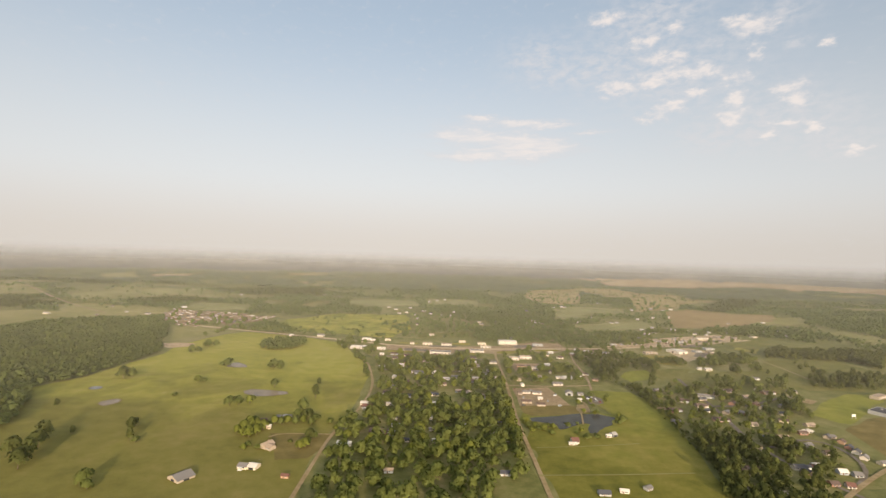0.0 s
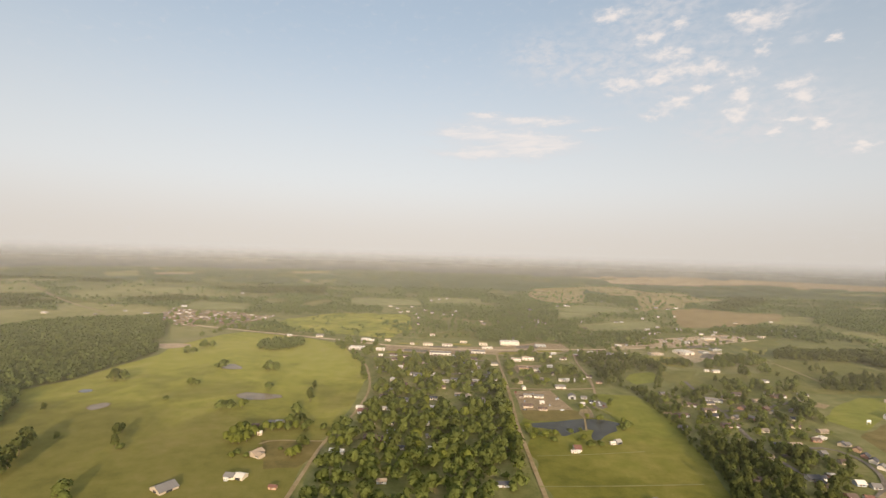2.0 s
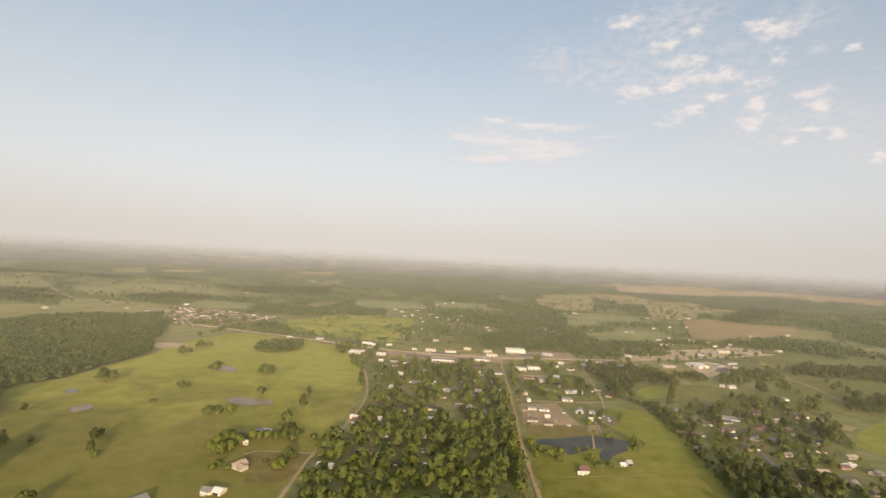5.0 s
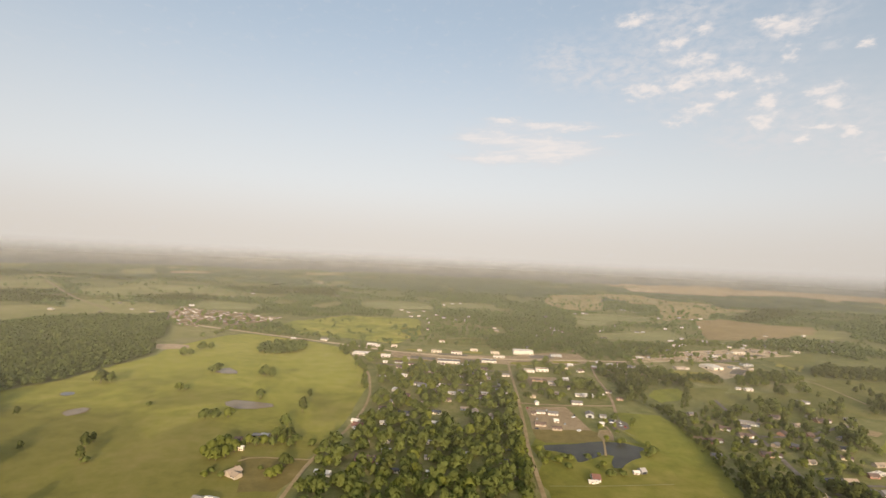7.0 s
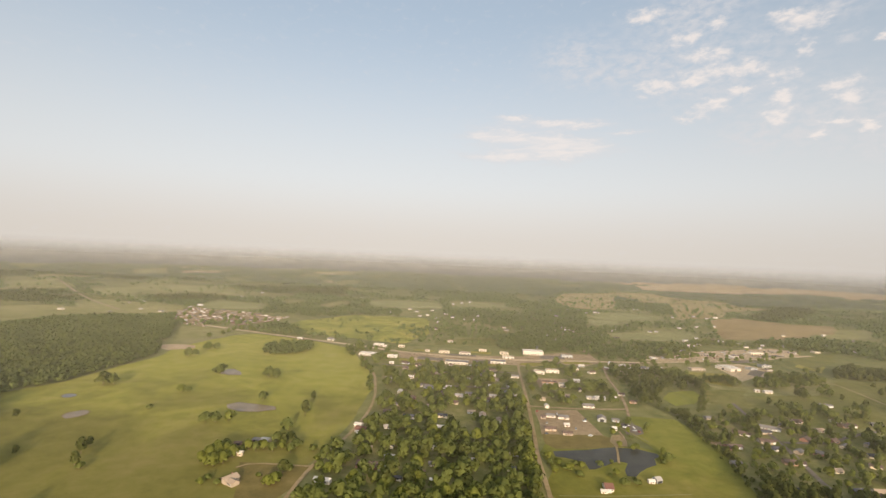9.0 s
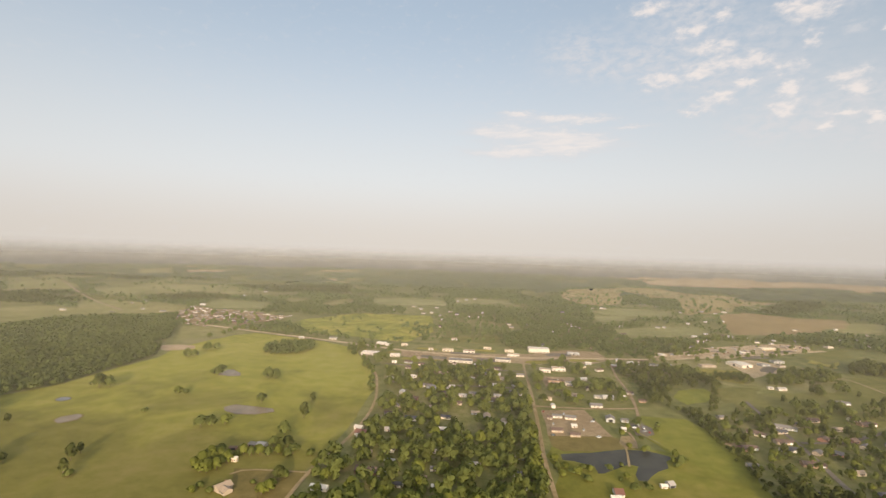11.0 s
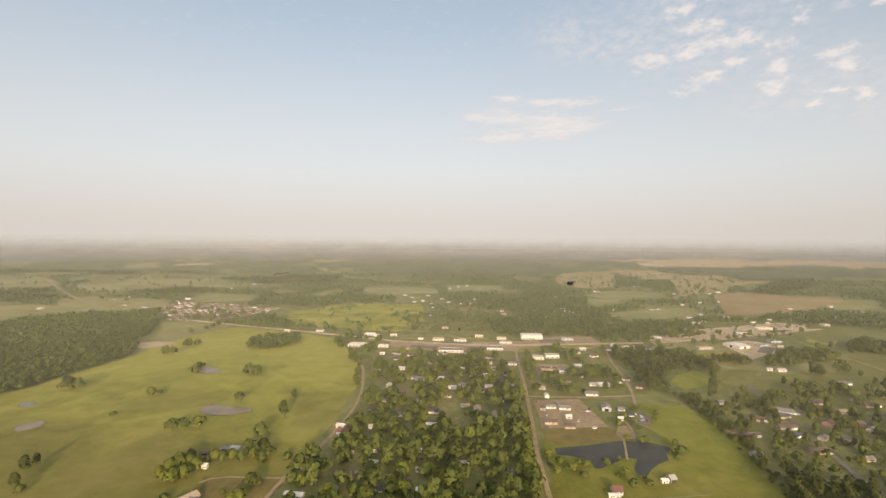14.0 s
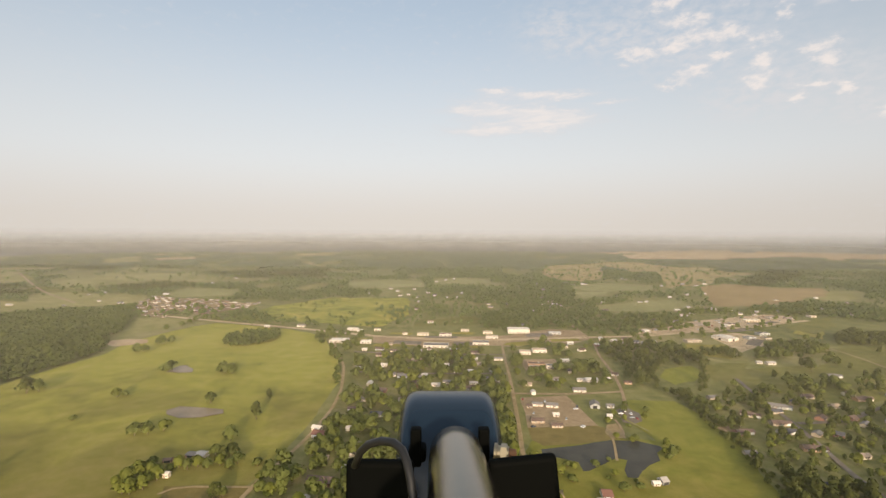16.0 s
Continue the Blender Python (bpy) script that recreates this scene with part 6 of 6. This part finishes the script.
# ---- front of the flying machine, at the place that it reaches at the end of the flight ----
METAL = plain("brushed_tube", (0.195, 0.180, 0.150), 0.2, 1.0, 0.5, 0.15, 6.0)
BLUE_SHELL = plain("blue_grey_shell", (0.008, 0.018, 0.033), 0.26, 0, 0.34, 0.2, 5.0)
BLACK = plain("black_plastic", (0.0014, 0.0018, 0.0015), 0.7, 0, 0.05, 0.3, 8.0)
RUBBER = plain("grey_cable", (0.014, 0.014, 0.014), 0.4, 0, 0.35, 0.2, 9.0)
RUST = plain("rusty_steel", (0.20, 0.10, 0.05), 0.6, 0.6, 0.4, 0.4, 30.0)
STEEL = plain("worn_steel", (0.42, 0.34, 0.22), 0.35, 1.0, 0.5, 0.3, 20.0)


def pipe(points, radius, sides=14, caps=True, radii=None):
    """A round bar that follows points."""
    bm = bmesh.new()
    rings = []
    for i, p in enumerate(points):
        p = Vector(p)
        d = (Vector(points[min(i + 1, len(points) - 1)]) - Vector(points[max(i - 1, 0)])).normalized()
        u = d.cross(Vector((0.13, 0.31, 0.94))).normalized()
        w = d.cross(u)
        q = radii[i] if radii else radius
        rings.append([bm.verts.new(p + (u * math.cos(a) + w * math.sin(a)) * q) for a in np.linspace(0, 2 * math.pi, sides, endpoint=False)])
    for a, b in zip(rings, rings[1:]):
        for k in range(sides):
            bm.faces.new((a[k], a[(k + 1) % sides], b[(k + 1) % sides], b[k]))
    if caps:
        bm.faces.new(rings[0])
        bm.faces.new(rings[-1][::-1])
    return bm


def bevelled(bm, width):
    bmesh.ops.bevel(bm, geom=bm.edges[:], offset=width, segments=3, affect="EDGES", profile=0.6)
    return bm


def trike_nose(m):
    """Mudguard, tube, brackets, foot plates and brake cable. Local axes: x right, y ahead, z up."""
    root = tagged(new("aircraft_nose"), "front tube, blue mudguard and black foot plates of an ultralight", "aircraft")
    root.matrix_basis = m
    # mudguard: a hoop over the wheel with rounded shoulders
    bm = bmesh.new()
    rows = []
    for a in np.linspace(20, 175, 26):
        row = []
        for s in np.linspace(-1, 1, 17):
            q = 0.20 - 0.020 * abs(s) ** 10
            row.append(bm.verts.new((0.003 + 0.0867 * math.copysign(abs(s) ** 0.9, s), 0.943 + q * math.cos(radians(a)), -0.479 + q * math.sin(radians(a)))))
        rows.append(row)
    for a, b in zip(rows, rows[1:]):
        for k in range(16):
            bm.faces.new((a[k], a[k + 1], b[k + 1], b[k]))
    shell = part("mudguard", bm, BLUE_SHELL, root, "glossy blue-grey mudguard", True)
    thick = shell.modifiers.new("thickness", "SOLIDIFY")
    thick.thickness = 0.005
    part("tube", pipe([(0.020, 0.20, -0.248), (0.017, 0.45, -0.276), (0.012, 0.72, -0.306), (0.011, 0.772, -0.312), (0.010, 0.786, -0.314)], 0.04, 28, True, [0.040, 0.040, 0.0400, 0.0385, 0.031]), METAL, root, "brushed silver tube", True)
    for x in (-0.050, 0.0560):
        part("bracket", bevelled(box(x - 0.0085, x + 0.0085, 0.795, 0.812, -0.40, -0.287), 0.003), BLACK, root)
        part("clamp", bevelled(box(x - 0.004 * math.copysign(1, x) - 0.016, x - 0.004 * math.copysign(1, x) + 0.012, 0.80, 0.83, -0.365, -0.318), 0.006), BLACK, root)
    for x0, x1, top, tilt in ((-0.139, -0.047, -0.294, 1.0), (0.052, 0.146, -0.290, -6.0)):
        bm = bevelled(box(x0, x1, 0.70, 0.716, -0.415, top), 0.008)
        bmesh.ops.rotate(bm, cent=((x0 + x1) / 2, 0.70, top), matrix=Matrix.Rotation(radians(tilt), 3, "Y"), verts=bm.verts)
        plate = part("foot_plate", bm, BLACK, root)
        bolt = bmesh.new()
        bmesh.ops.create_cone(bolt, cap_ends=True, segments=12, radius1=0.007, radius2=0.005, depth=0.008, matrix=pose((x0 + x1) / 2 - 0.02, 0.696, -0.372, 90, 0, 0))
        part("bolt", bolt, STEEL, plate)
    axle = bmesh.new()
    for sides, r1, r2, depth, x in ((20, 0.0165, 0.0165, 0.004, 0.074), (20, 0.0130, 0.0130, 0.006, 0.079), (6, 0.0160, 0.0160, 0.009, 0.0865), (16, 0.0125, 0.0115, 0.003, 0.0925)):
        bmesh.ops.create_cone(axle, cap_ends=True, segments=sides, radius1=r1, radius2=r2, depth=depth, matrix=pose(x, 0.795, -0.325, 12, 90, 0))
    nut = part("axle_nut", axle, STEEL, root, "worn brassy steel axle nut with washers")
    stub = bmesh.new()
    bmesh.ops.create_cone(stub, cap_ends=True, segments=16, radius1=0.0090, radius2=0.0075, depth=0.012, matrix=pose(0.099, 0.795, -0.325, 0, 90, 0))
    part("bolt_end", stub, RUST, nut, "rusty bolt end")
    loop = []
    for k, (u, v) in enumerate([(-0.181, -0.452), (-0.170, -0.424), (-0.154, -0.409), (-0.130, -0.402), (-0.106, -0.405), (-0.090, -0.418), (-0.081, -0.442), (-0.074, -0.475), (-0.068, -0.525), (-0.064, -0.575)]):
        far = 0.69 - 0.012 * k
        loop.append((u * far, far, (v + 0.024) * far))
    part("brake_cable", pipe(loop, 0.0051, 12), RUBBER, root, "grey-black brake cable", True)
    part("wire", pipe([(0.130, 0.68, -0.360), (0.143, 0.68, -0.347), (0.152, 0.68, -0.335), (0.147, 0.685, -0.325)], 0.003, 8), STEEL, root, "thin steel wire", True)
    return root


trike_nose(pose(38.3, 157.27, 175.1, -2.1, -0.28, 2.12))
